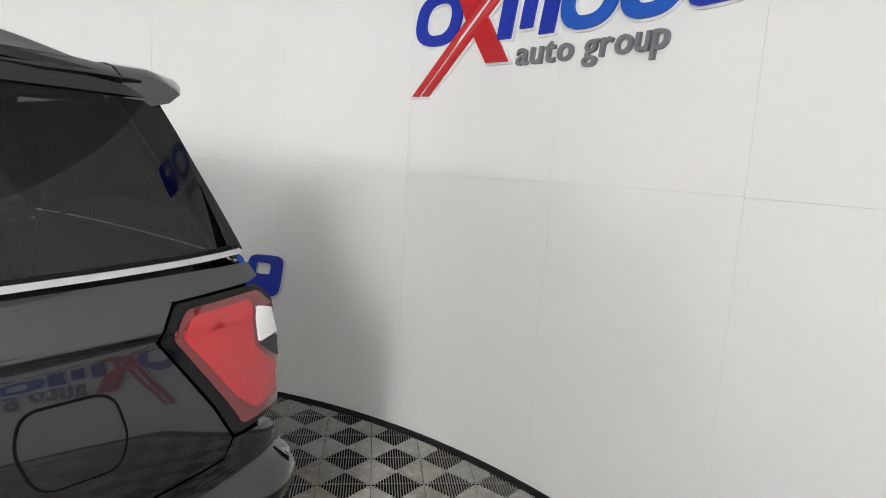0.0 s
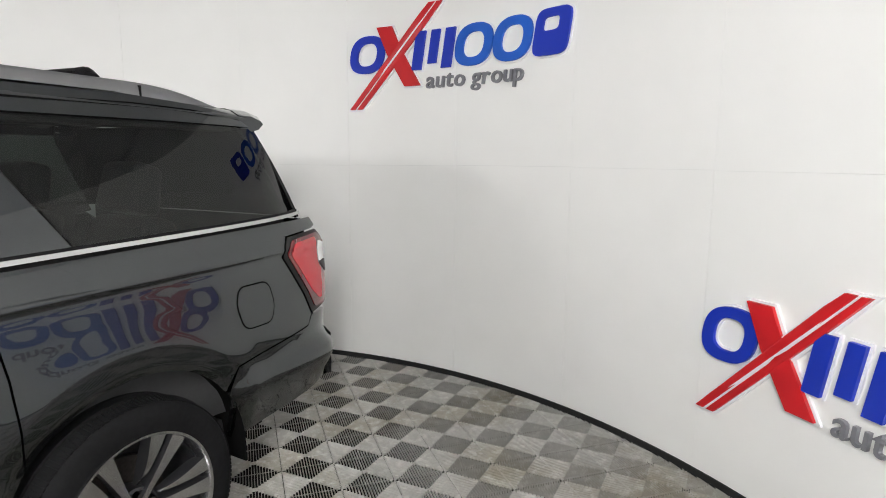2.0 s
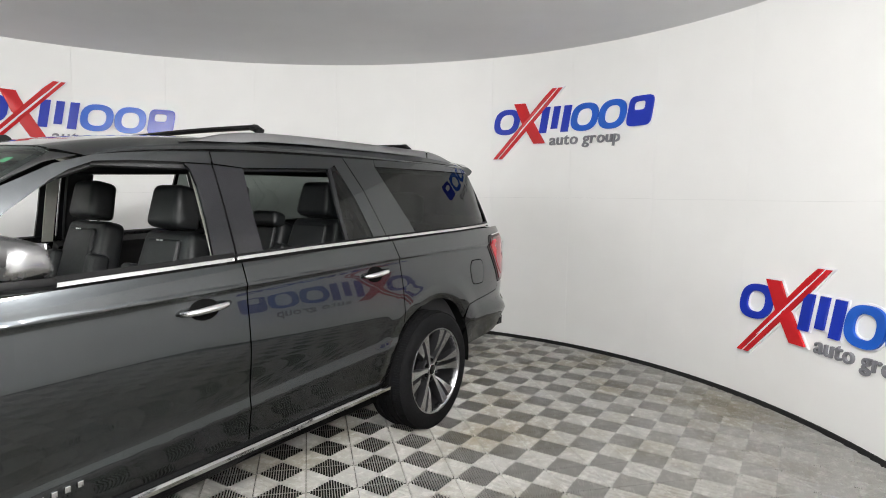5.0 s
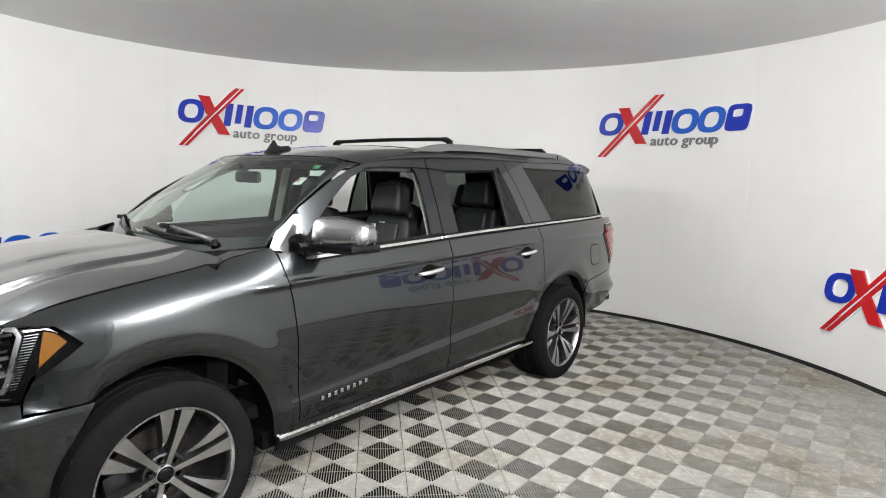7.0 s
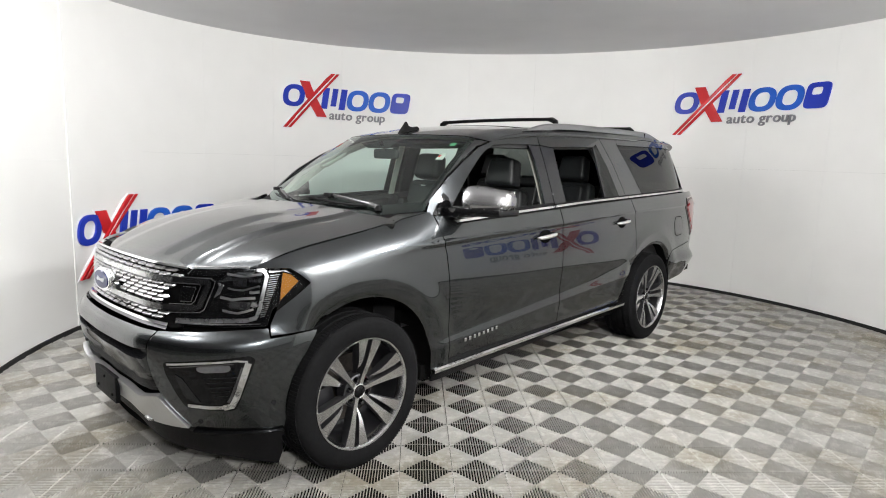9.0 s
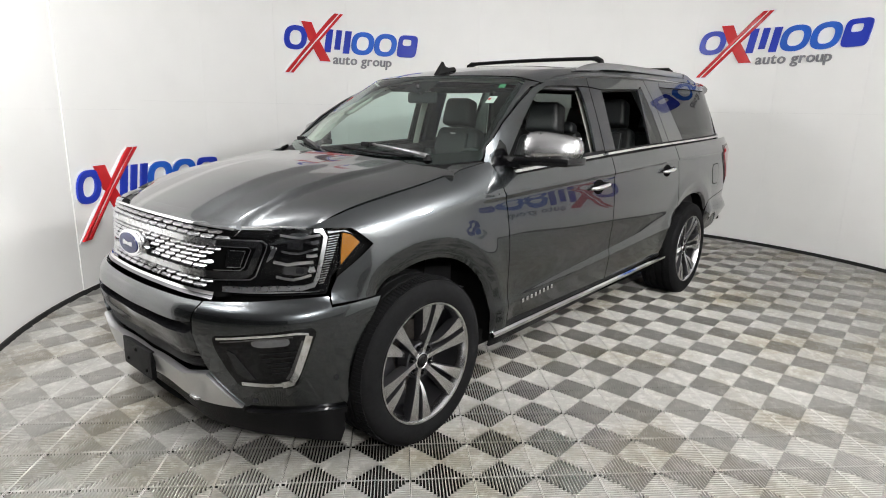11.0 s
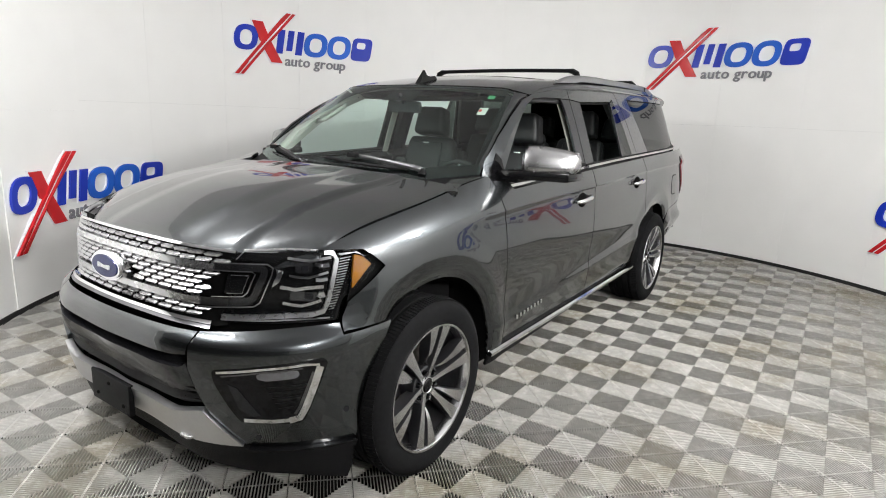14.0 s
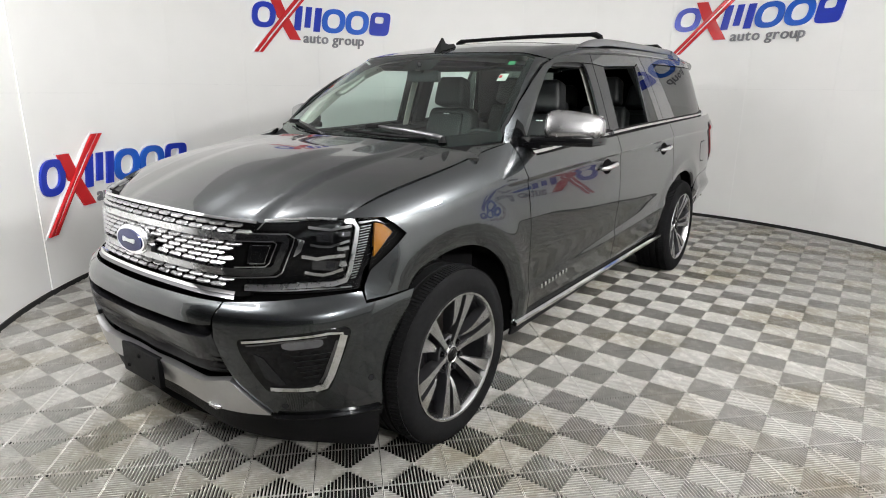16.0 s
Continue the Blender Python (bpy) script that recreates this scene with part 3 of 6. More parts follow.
def panel(name, outline, fn, mat, parent, side=1, step=0.035, thick=0.014, lift=0.0, label="", gap=0.0015, quads=None):
    """A sheet cut to a 2D outline and bent onto the surface fn, with its edges turned in; side=-1: mirrored."""
    pts = grow(outline, -gap) if gap else outline
    bm = bmesh.new()
    if quads:
        for quad in quads:
            bm.faces.new([bm.verts.new((u, v, 0)) for u, v in quad])
        bmesh.ops.remove_doubles(bm, verts=bm.verts, dist=2e-5)
    else:
        f = bm.faces.new([bm.verts.new((u, v, 0)) for u, v in pts])
        bmesh.ops.triangulate(bm, faces=[f])
    for ax in (0, 1):
        lo, hi = min(p[ax] for p in pts), max(p[ax] for p in pts)
        st = step if not isinstance(step, tuple) else step[ax]
        k = math.floor(lo / st) + 1
        while k * st < hi - 1e-5:
            co, no = [0, 0, 0], [0, 0, 0]
            co[ax], no[ax] = k * st, 1
            bmesh.ops.bisect_plane(bm, geom=bm.verts[:] + bm.edges[:] + bm.faces[:], plane_co=co, plane_no=no, dist=1e-6)
            k += 1
    bmesh.ops.remove_doubles(bm, verts=bm.verts, dist=2e-5)
    bm.verts.index_update()
    e = 0.004
    pos, nor = [], []
    for v in bm.verts:
        u, w = v.co.x, v.co.y
        p = fn(u, w)
        n = (fn(u + e, w) - fn(u - e, w)).cross(fn(u, w + e) - fn(u, w - e))
        n.normalize()
        if n.dot(p - Vector((p.x * 0.75, 0, 0.85))) < 0:
            n = -n
        p = p + n * lift
        if side < 0:
            p.y, n.y = -p.y, -n.y
        pos.append(p)
        nor.append(n)
    faces, lnor = [], []
    for f in bm.faces:
        ids = [v.index for v in f.verts]
        g = Vector()
        for a, b in zip(ids, ids[1:] + ids[:1]):
            g += pos[a].cross(pos[b])
        if g.dot(nor[ids[0]]) < 0:
            ids.reverse()
        faces.append(ids)
        lnor += [nor[i] for i in ids]
    n0 = len(pos)
    inner = {}
    if thick:
        for ed in [ed for ed in bm.edges if len(ed.link_faces) == 1]:
            q = []
            for v in ed.verts:
                if v.index not in inner:
                    inner[v.index] = len(pos)
                    pos.append(pos[v.index] - nor[v.index] * thick)
                q.append(v.index)
            ids = [q[0], q[1], inner[q[1]], inner[q[0]]]
            g = (pos[ids[1]] - pos[ids[0]]).cross(pos[ids[2]] - pos[ids[0]])
            mid = sum((v.co for v in ed.link_faces[0].verts), Vector()) / len(ed.link_faces[0].verts)
            m3 = fn(mid.x, mid.y)
            if side < 0:
                m3.y = -m3.y
            if g.dot(m3 - pos[q[0]]) > 0:
                ids.reverse()
            g = (pos[ids[1]] - pos[ids[0]]).cross(pos[ids[2]] - pos[ids[0]]).normalized()
            faces.append(ids)
            lnor += [g] * 4
    bm.free()
    me = bpy.data.meshes.new(name)
    me.from_pydata([tuple(p) for p in pos], [], faces)
    me.polygons.foreach_set("use_smooth", [True] * len(faces))
    me.normals_split_custom_set([tuple(n) for n in lnor])
    me.materials.append(mat)
    ob = new(name, me)
    ob.parent = parent
    if label:
        ob["label"] = label
    return ob


def rounded(outline, r, n=4):
    """The outline with its corners rounded by about r."""
    res, k = [], len(outline)
    for i in range(k):
        p, q, s = Vector(outline[i - 1]), Vector(outline[i]), Vector(outline[(i + 1) % k])
        a, b = (p - q), (s - q)
        d = min(r, a.length * 0.45, b.length * 0.45)
        a, b = q + a.normalized() * d, q + b.normalized() * d
        for j in range(n + 1):
            t = j / n
            res.append(tuple((1 - t) ** 2 * a + 2 * t * (1 - t) * q + t * t * b))
    return res


def arc(cx, cz, r, a0, a1, n=14):
    return [(cx + r * math.cos(radians(a0 + (a1 - a0) * i / n)), cz + r * math.sin(radians(a0 + (a1 - a0) * i / n))) for i in range(n + 1)]


def tube(bm, path, radius, sides=10, closed=False):
    """A round bar along a path of places; radius may be a list."""
    n = len(path)
    rings = []
    for i, p in enumerate(path):
        a = path[(i - 1) % n] if closed or i > 0 else path[i]
        b = path[(i + 1) % n] if closed or i < n - 1 else path[i]
        d = (Vector(b) - Vector(a)).normalized()
        ref = Vector((0, 0, 1)) if abs(d.z) < 0.9 else Vector((1, 0, 0))
        u = d.cross(ref).normalized()
        w = u.cross(d)
        r = radius[i] if isinstance(radius, (list, tuple)) else radius
        rings.append([bm.verts.new(Vector(p) + (u * math.cos(2 * math.pi * k / sides) + w * math.sin(2 * math.pi * k / sides)) * r) for k in range(sides)])
    for i in range(n if closed else n - 1):
        c, d = rings[i], rings[(i + 1) % n]
        for k in range(sides):
            bm.faces.new((c[k], c[(k + 1) % sides], d[(k + 1) % sides], d[k]))
    if not closed:
        bm.faces.new(rings[0][::-1])
        bm.faces.new(rings[-1])
    return bm


def lathe(bm, profile, segments=64, axis_y=True):
    """Turn a profile of (radius, offset) about the y axis."""
    rings = []
    for i in range(segments):
        a = 2 * math.pi * i / segments
        rings.append([bm.verts.new((r * math.cos(a), o, r * math.sin(a))) for r, o in profile])
    for i in range(segments):
        c, d = rings[i], rings[(i + 1) % segments]
        for k in range(len(profile) - 1):
            bm.faces.new((c[k], d[k], d[k + 1], c[k + 1]))
    return bm


car = thing("car", "dark grey metallic full-size SUV standing on ribbed tiles", "car")

# ---- outer panels, both flanks
arch_f_back = arc(ARCH_F, ARCH_Z, ARCH_RAD, 182, 90, 16)
arch_f_front = arc(ARCH_F, ARCH_Z, ARCH_RAD, 90, 51, 9)
lamp_edge = [(f_nose(q, z).x - 0.007, z) for q, z in ((1.086, 0.764), (1.088, 0.816), (1.118, 0.874), (1.203, 0.938), (1.275, 0.996), (1.231, 1.035), (1.190, 1.064))]
fender_out = ([(1.018, 0.42), (1.02, 0.36), (1.135, 0.36), (1.150, 0.39)] + arch_f_back[1:] + arch_f_front[1:] + [(2.0, 0.773), (2.06, 0.769), (2.12, 0.767)]
              + lamp_edge + [(2.12, 1.070), (2.18, 1.072)] + [(x, FENDER(x)) for x in (2.1, 2.0, 1.9, 1.75, 1.6, 1.44, 1.36, 1.25, 1.17, 1.12)]
              + [(1.108, 1.25), (1.095, 1.177), (1.062, 1.049), (1.036, 0.855)])
door_f_out = [(1.104, 1.262), (1.092, 1.177), (1.058, 1.049), (1.033, 0.855), (1.015, 0.425), (-0.160, 0.425), (-0.161, 0.85), (-0.150, 1.07), (-0.150, 1.19), (-0.148, belt(-0.1) - 0.014), (0.94, belt(0.94) - 0.014), (0.99, 1.262)]
rear_arch = arc(ARCH_R, ARCH_Z, ARCH_RAD, 3, 40, 7)
door_r_out = [(-0.152, belt(-0.1) - 0.014), (-0.154, 1.19), (-0.154, 1.07), (-0.165, 0.85), (-0.164, 0.425)] + [(x - 0.006, z) for x, z in rear_arch] + [(-1.331, 0.79), (-1.312, 1.0), (-1.280, 1.185), (-1.250, belt(-1.2) - 0.014)]
quarter_out = ([(-1.254, belt(-1.2) - 0.014), (-1.284, 1.185), (-1.316, 1.0), (-1.335, 0.78)] + arc(ARCH_R, ARCH_Z, ARCH_RAD, 42, 143, 16) + [(-2.14, 0.783), (-2.30, 0.802), (-2.55, 0.828), (-2.607, 0.836), (-2.630, 0.885), (-2.572, 0.985), (-2.428, 1.187), (-2.476, 1.272), (-2.70, 1.288), (-2.74, 1.300), (-2.715, belt(-2.7) - 0.014)])
bumper_r_out = [(-2.604, 0.832), (-2.55, 0.824), (-2.30, 0.798), (-2.14, 0.779), (-2.100, 0.695)] + arc(ARCH_R, ARCH_Z, ARCH_RAD, 146, 176, 5) + [(-2.19, 0.425), (-2.24, 0.42), (-2.70, 0.47), (-2.86, 0.52), (-2.905, 0.60), (-2.90, 0.70), (-2.84, 0.80), (-2.77, 0.885), (-2.634, 0.882)]
tail_out = [(-2.432, 1.187), (-2.478, 1.268), (-2.72, 1.284), (-2.775, 1.24), (-2.800, 1.10), (-2.805, 0.915), (-2.633, 0.889), (-2.576, 0.987)]

for side in (1, -1):
    panel("fender", fender_out, f_body, M_PAINT, car, side, step=0.014)
    door = panel("door", door_f_out, f_body, M_PAINT, car, side, step=(0.03, 0.009), label="front door with its window lowered")
    rdoor = panel("door", door_r_out, f_body, M_PAINT, car, side, step=(0.03, 0.009), label="rear door")
    quarter = panel("quarter_panel", quarter_out, f_body, M_PAINT, car, side, step=(0.015, 0.009))
    panel("rear_bumper", bumper_r_out, f_bumper, M_PAINT, car, side, thick=0.03)
    # window frames
    panel("window_frame", [(1.100, 1.270), (1.055, 1.352), (0.897, 1.474), (0.704, 1.583), (0.521, 1.671), (0.343, 1.723), (0.156, 1.744), (-0.024, 1.758), (-0.155, 1.766), (-0.153, 1.704), (0.032, 1.704), (0.224, 1.699), (0.375, 1.686), (0.473, 1.648),
                           (0.542, 1.608), (0.701, 1.494), (0.841, 1.377), (0.954, 1.270), (0.95, belt(0.95)), (1.02, belt(1.0) + 0.03)], f_upper, M_PAINT, door, side, label="body-coloured door frame")
    panel("pillar_cover", [(-0.010, 1.701), (-0.151, 1.701), (-0.166, 1.270), (-0.048, 1.264), (-0.052, 1.45), (-0.048, 1.60), (-0.034, 1.67)], f_upper, M_PIANO, door, side, label="smoked gloss pillar cover")
    panel("pillar_cover", [(-0.157, 1.701), (-0.322, 1.691), (-0.312, 1.498), (-0.325, 1.278), (-0.173, 1.270)], f_upper, M_PIANO, rdoor, side, label="smoked gloss pillar cover")
    panel("window_frame", [(-0.159, 1.767), (-0.619, 1.784), (-1.053, 1.794), (-1.159, 1.601), (-1.270, 1.320), (-1.149, 1.315), (-1.066, 1.550), (-0.971, 1.740), (-0.927, 1.718), (-0.624, 1.706), (-0.324, 1.694), (-0.159, 1.705)], f_upper, M_PAINT, rdoor, side, label="body-coloured door frame")
    panel("divider_bar", [(-0.900, 1.714), (-0.930, 1.716), (-0.918, 1.499), (-0.927, 1.302), (-0.896, 1.301), (-0.891, 1.499)], f_upper, M_PIANO, rdoor, side, lift=0.004)
    panel("quarter_light", [(-0.930, 1.714), (-0.973, 1.737), (-1.068, 1.550), (-1.147, 1.315), (-0.927, 1.303), (-0.918, 1.499)], f_upper, G_TINT, rdoor, side, thick=0.0, label="fixed privacy glass")
    panel("pillar", [(-1.057, 1.794), (-1.346, 1.799), (-1.333, 1.750), (-1.448, 1.550), (-1.588, 1.313), (-1.278, 1.305), (-1.163, 1.601)], f_upper, M_PAINT, quarter, side)
    panel("side_glass", rounded([(-1.337, 1.744), (-1.448, 1.550), (-1.590, 1.315), (-2.682, 1.345), (-2.450, 1.754)], 0.02), f_upper, G_TINT, quarter, side, thick=0.0, label="fixed privacy glass")
    panel("roof_side", [(-1.348, 1.799), (-1.932, 1.814), (-2.20, 1.808), (-2.40, 1.793), (-2.56, 1.777), (-2.54, 1.756), (-2.039, 1.756), (-1.336, 1.750)], f_upper, M_PAINT, quarter, side)
    panel("glass_edge", [(-2.436, 1.752), (-2.668, 1.343), (-2.793, 1.350), (-2.560, 1.754)], f_upper, M_BLACK, quarter, side, lift=-0.004, label="gloss black tailgate glass edge")
    panel("drip_rail", [(0.377, 1.713), (0.343, 1.728), (0.157, 1.749), (-0.024, 1.763), (-0.618, 1.789), (-1.326, 1.803), (-1.931, 1.818), (-2.20, 1.812), (-2.40, 1.797), (-2.55, 1.781), (-2.55, 1.792), (-2.40, 1.816), (-2.20, 1.836), (-1.928, 1.850), (-1.019, 1.842), (-0.515, 1.824), (-0.022, 1.791), (0.228, 1.758)], f_upper, M_PAINT, car, side, lift=-0.003)
    # chrome belt line, in three lengths
    for x0, x1 in ((0.93, -0.148), (-0.152, -1.250), (-1.254, -2.735)):
        n = 10
        lo = [(x0 + (x1 - x0) * i / n, belt(x0 + (x1 - x0) * i / n) - 0.017) for i in range(n + 1)]
        hi = [(x0 + (x1 - x0) * i / n, belt(x0 + (x1 - x0) * i / n) + 0.001) for i in range(n, -1, -1)]
        panel("belt_trim", lo + hi, f_upper, M_BELT, car, side, lift=0.010 + 0.020 * (1 - soft(0.45, 1.0, x0)), thick=0.035, label="chrome strip under the windows")
        seal = [(x, z + 0.017) for x, z in lo] + [(x, z + (0.022 if x0 > 0.5 else 0.012)) for x, z in hi]
        panel("belt_seal", seal, f_upper, M_TRIM, car, side, lift=0.012 if x0 > 0.5 else 0.020, thick=0.03)
    panel("rocker", [(1.135, 0.355), (1.148, 0.40), (1.13, 0.418), (-1.215, 0.418), (-1.215, 0.30), (1.135, 0.30)], f_body, M_TRIM, car, side, lift=-0.004)
    # running strip of chrome on the sill
    bm = bmesh.new()
    for i in range(13):
        x = 1.135 + (-1.195 - 1.135) * i / 12
        z = 0.372 + (1.185 - x) * 0.0135
        sec = [(0.955, z - 0.014), (0.972, z - 0.012), (0.975, z + 0.006), (0.962, z + 0.014), (0.945, z + 0.012)]
        ring = [bm.verts.new((x, side * y, zz)) for y, zz in sec]
        if i:
            for k in range(5):
                bm.faces.new((prev[k], prev[(k + 1) % 5], ring[(k + 1) % 5], ring[k]))
        else:
            bm.faces.new(ring)
        prev = ring
    bm.faces.new(prev)
    bmesh.ops.recalc_face_normals(bm, faces=bm.faces)
    part("sill_trim", bm, M_CHROME, car, "chrome strip along the sill")
    # dark shell behind the joints
    panel("inner_shell", [(2.12, 0.78), (2.05, 1.03), (1.75, 1.13), (1.3, 1.20), (1.08, 1.22), (-0.1, 1.25), (-1.2, 1.30), (-2.6, 1.33), (-2.66, 0.80), (-2.2, 0.76)] + arc(ARCH_R, ARCH_Z, 0.50, 140, 5, 14) + [(-1.1, 0.36), (1.15, 0.36)] + arc(ARCH_F, ARCH_Z, 0.50, 178, 45, 14), f_body, M_SHADE, car, side, lift=-0.022, thick=0.0, step=0.1)
    # tail lamp
    lamp = panel("tail_lamp", rounded(tail_out, 0.012), f_body, M_BLACK, car, side, lift=0.004, thick=0.03, label="red tail lamp in a gloss black surround")
    inn = rounded([(-2.462, 1.190), (-2.500, 1.252), (-2.72, 1.268), (-2.772, 1.22), (-2.797, 1.08), (-2.800, 0.930), (-2.658, 0.912), (-2.612, 0.985)], 0.02)
    panel("lens", inn, f_body, M_TAIL_DEEP, lamp, side, lift=0.008, thick=0.012)
    panel("lens", rounded([(-2.482, 1.192), (-2.515, 1.236), (-2.690, 1.250), (-2.700, 1.120), (-2.780, 1.050), (-2.785, 0.965), (-2.700, 0.945), (-2.632, 1.00)], 0.02), f_body, M_TAIL, lamp, side, lift=0.011, thick=0.006, label="bright red lens")
    panel("lens", rounded([(-2.700, 1.225), (-2.762, 1.215), (-2.790, 1.135), (-2.712, 1.125)], 0.008), f_body, M_CLEAR, lamp, side, lift=0.013, thick=0.006, label="clear reversing lens")
    panel("lens", rounded([(-2.712, 1.120), (-2.790, 1.130), (-2.795, 1.06)], 0.008), f_body, M_POCKET, lamp, side, lift=0.012, thick=0.006, label="smoked lens")
    # flap of the fuel filler, only on the one flank
    if side > 0:
        flap = [(-2.142, 1.03), (-2.158, 1.10), (-2.325, 1.100), (-2.355, 0.99), (-2.335, 0.925), (-2.18, 0.925)]
        panel("flap_gap", rounded(grow(flap, 0.006), 0.05, 6), f_body, M_SHADE, quarter, side, lift=0.0010, thick=0.003, gap=0)
        panel("fuel_flap", rounded(flap, 0.045, 6), f_body, M_PAINT, quarter, side, lift=0.0022, thick=0.002, gap=0)
    # door handles
    for dr, hx, hz, ln in ((door, 0.068, 1.083, 0.118), (rdoor, -1.050, 1.118, 0.108)):
        cup = [(hx + 0.072 * math.cos(2 * math.pi * i / 20), hz - 0.004 + 0.046 * math.sin(2 * math.pi * i / 20)) for i in range(20)]
        panel("handle_cup", cup, f_body, M_SHADE, dr, side, lift=0.0015, thick=0.004, gap=0)
        bm = bmesh.new()
        path = []
        for i in range(9):
            t = -1 + 2 * i / 8
            x = hx + ln * t
            z = hz + 0.002 - 0.010 * t
            path.append((x, side * (body_y(x, z) + 0.040 - 0.032 * t ** 4), z))
        tube(bm, path, [0.010, 0.0135, 0.015, 0.0155, 0.016, 0.0155, 0.015, 0.0135, 0.010], 10)
        for v in bm.verts:
            v.co.y = side * (side * v.co.y)
        part("handle", bm, M_CHROME, dr, "chrome door handle")
    # small bright letters low on the door, kept as plain bars
    for i in range(8):
        x = 0.880 - 0.0425 * i
        z = 0.512 + (0.89 - x) * 0.062
        bm = bmesh.new()
        box(bm, x - 0.010, x + 0.010, side * 0.955, side * 0.965, z - 0.0115, z + 0.0115, 0.003)
        y = body_y(x, z)
        for v in bm.verts:
            v.co.y += side * (y - 0.9575)
        part("badge_bar", bm, M_CHROME, door)

# ---- roof, bonnet, windscreen
def front_edge(y):
    return 0.605 - 0.105 * (y / 0.67) ** 2


ys = [-0.715 + 1.43 * i / 24 for i in range(25)]
roof_out = [(front_edge(y) - 0.004 if abs(y) < 0.68 else 0.40, y) for y in ys] + [(-0.5, 0.716), (-1.5, 0.716), (-2.30, 0.712), (-2.52, 0.69)] + [(-2.56, 0.4), (-2.575, 0), (-2.56, -0.4)] + [(-2.52, -0.69), (-2.30, -0.712), (-1.5, -0.716), (-0.5, -0.716)]
panel("roof", roof_out, f_roof, M_PAINT, car, step=0.08)

HOOD_SIDE = Line((2.19, 0.795), (2.12, 0.815), (2.0, 0.838), (1.7, 0.866), (1.4, 0.880), (1.30, 0.884))
edge = []
for i in range(0, 21):
    s = 0.985 * i / 20
    p = f_nose(s, 1.075)
    edge.append((p.x, p.y))
front_x = Line(*[(y, x) for x, y in edge])


def f_hood(x, y):
    d = max(0.0, front_x(min(abs(y), 0.79)) - x)
    return Vector((x, y, hood_z(x, y) - 0.055 * math.exp(-d / 0.035) - 0.02 * math.exp(-d / 0.12)))


half = [q for q in edge if q[0] > 2.19] + [(x, body_y(x, FENDER(x)) - 0.003) for x in (2.175, 2.15, 2.12, 2.09, 2.06, 2.03, 2.0, 1.96, 1.92, 1.85, 1.7, 1.55, 1.43)] + [(1.40, 0.885), (1.372, 0.862), (1.352, 0.835), (1.345, 0.80), (1.345, 0.72), (1.37, 0.5), (1.395, 0.25), (1.405, 0.0)]
hood_out = half + [(x, -y) for x, y in half[-2:0:-1]]
panel("bonnet", hood_out, f_hood, M_PAINT, car, step=0.022, label="bonnet with two long creases")

wing_foot = [(1.341, 0.78), (1.348, 0.835), (1.368, 0.864), (1.395, 0.887)] + [(x, body_y(x, FENDER(x)) - 0.004) for x in (1.42, 1.37, 1.30, 1.24, 1.18, 1.13)] + [(1.13, 0.865), (1.20, 0.82), (1.26, 0.76)]
for side in (1, -1):
    panel("wing_foot", wing_foot, lambda x, y: Vector((x, y, hood_z(x, y) - 0.003)), M_PAINT, car, side, step=0.03, label="painted wing corner at the pillar's foot")


def screen_point(u, v):
    """u from -1 to 1 across, v from 0 at the foot to 1 at the roof."""
    yb, yt = 0.835 * u, 0.668 * u
    b = Vector((1.345 - 0.225 * abs(u) ** 2.2, yb, 1.215 + 0.075 * abs(u) ** 2))
    t = Vector((front_edge(yt) + 0.004, yt, roof_z(front_edge(yt), yt) - 0.004))
    return b.lerp(t, v) + Vector((0.55, 0, 0.8)) * 0.035 * math.sin(math.pi * v) * (1 - 0.5 * u * u)


def screen_sheet(u0, u1, v0, v1, nu, nv, lift, mat, name, parent, label=""):
    bm = bmesh.new()
    grid = []
    for j in range(nv + 1):
        row = []
        for i in range(nu + 1):
            u, v = u0 + (u1 - u0) * i / nu, v0 + (v1 - v0) * j / nv
            n = (screen_point(u + 0.01, v) - screen_point(u - 0.01, v)).cross(screen_point(u, v + 0.01) - screen_point(u, v - 0.01)).normalized()
            if n.x < 0:
                n = -n
            row.append(bm.verts.new(screen_point(u, v) + n * lift))
        grid.append(row)
    for a, b in zip(grid, grid[1:]):
        for i in range(nu):
            bm.faces.new((a[i], a[i + 1], b[i + 1], b[i]))
    bmesh.ops.recalc_face_normals(bm, faces=bm.faces)
    return part(name, bm, mat, parent, label, 60)


screen = screen_sheet(-1, 1, 0, 1, 30, 16, 0.0, G_SCREEN, "windscreen", car, "pale green laminated windscreen")
screen.visible_shadow = False
screen_sheet(-1, 1, 0.972, 1.0, 30, 2, -0.004, M_BLACK, "shade_band", screen)
screen_sheet(-1, 1, 0.0, 0.105, 30, 2, -0.004, M_BLACK, "shade_band", screen)
screen_sheet(-1, -0.955, 0.07, 0.95, 2, 16, -0.004, M_BLACK, "shade_band", screen)
screen_sheet(0.955, 1, 0.07, 0.95, 2, 16, -0.004, M_BLACK, "shade_band", screen)
screen_sheet(-0.17, 0.17, 0.795, 0.945, 6, 4, -0.008, M_TRIM, "sensor_cover", screen)
st = screen_sheet(0.81, 0.875, 0.64, 0.73, 2, 2, -0.006, M_PAPER, "sticker", screen, "small white paper sticker")
screen_sheet(0.815, 0.835, 0.675, 0.705, 2, 2, -0.0045, M_RED, "sticker_mark", st)
screen_sheet(0.82, 0.875, 0.85, 0.90, 2, 2, -0.006, material("green_sticker", (0.06, 0.25, 0.12), 0.5, vary=0.1), "sticker", screen, "small round green sticker")

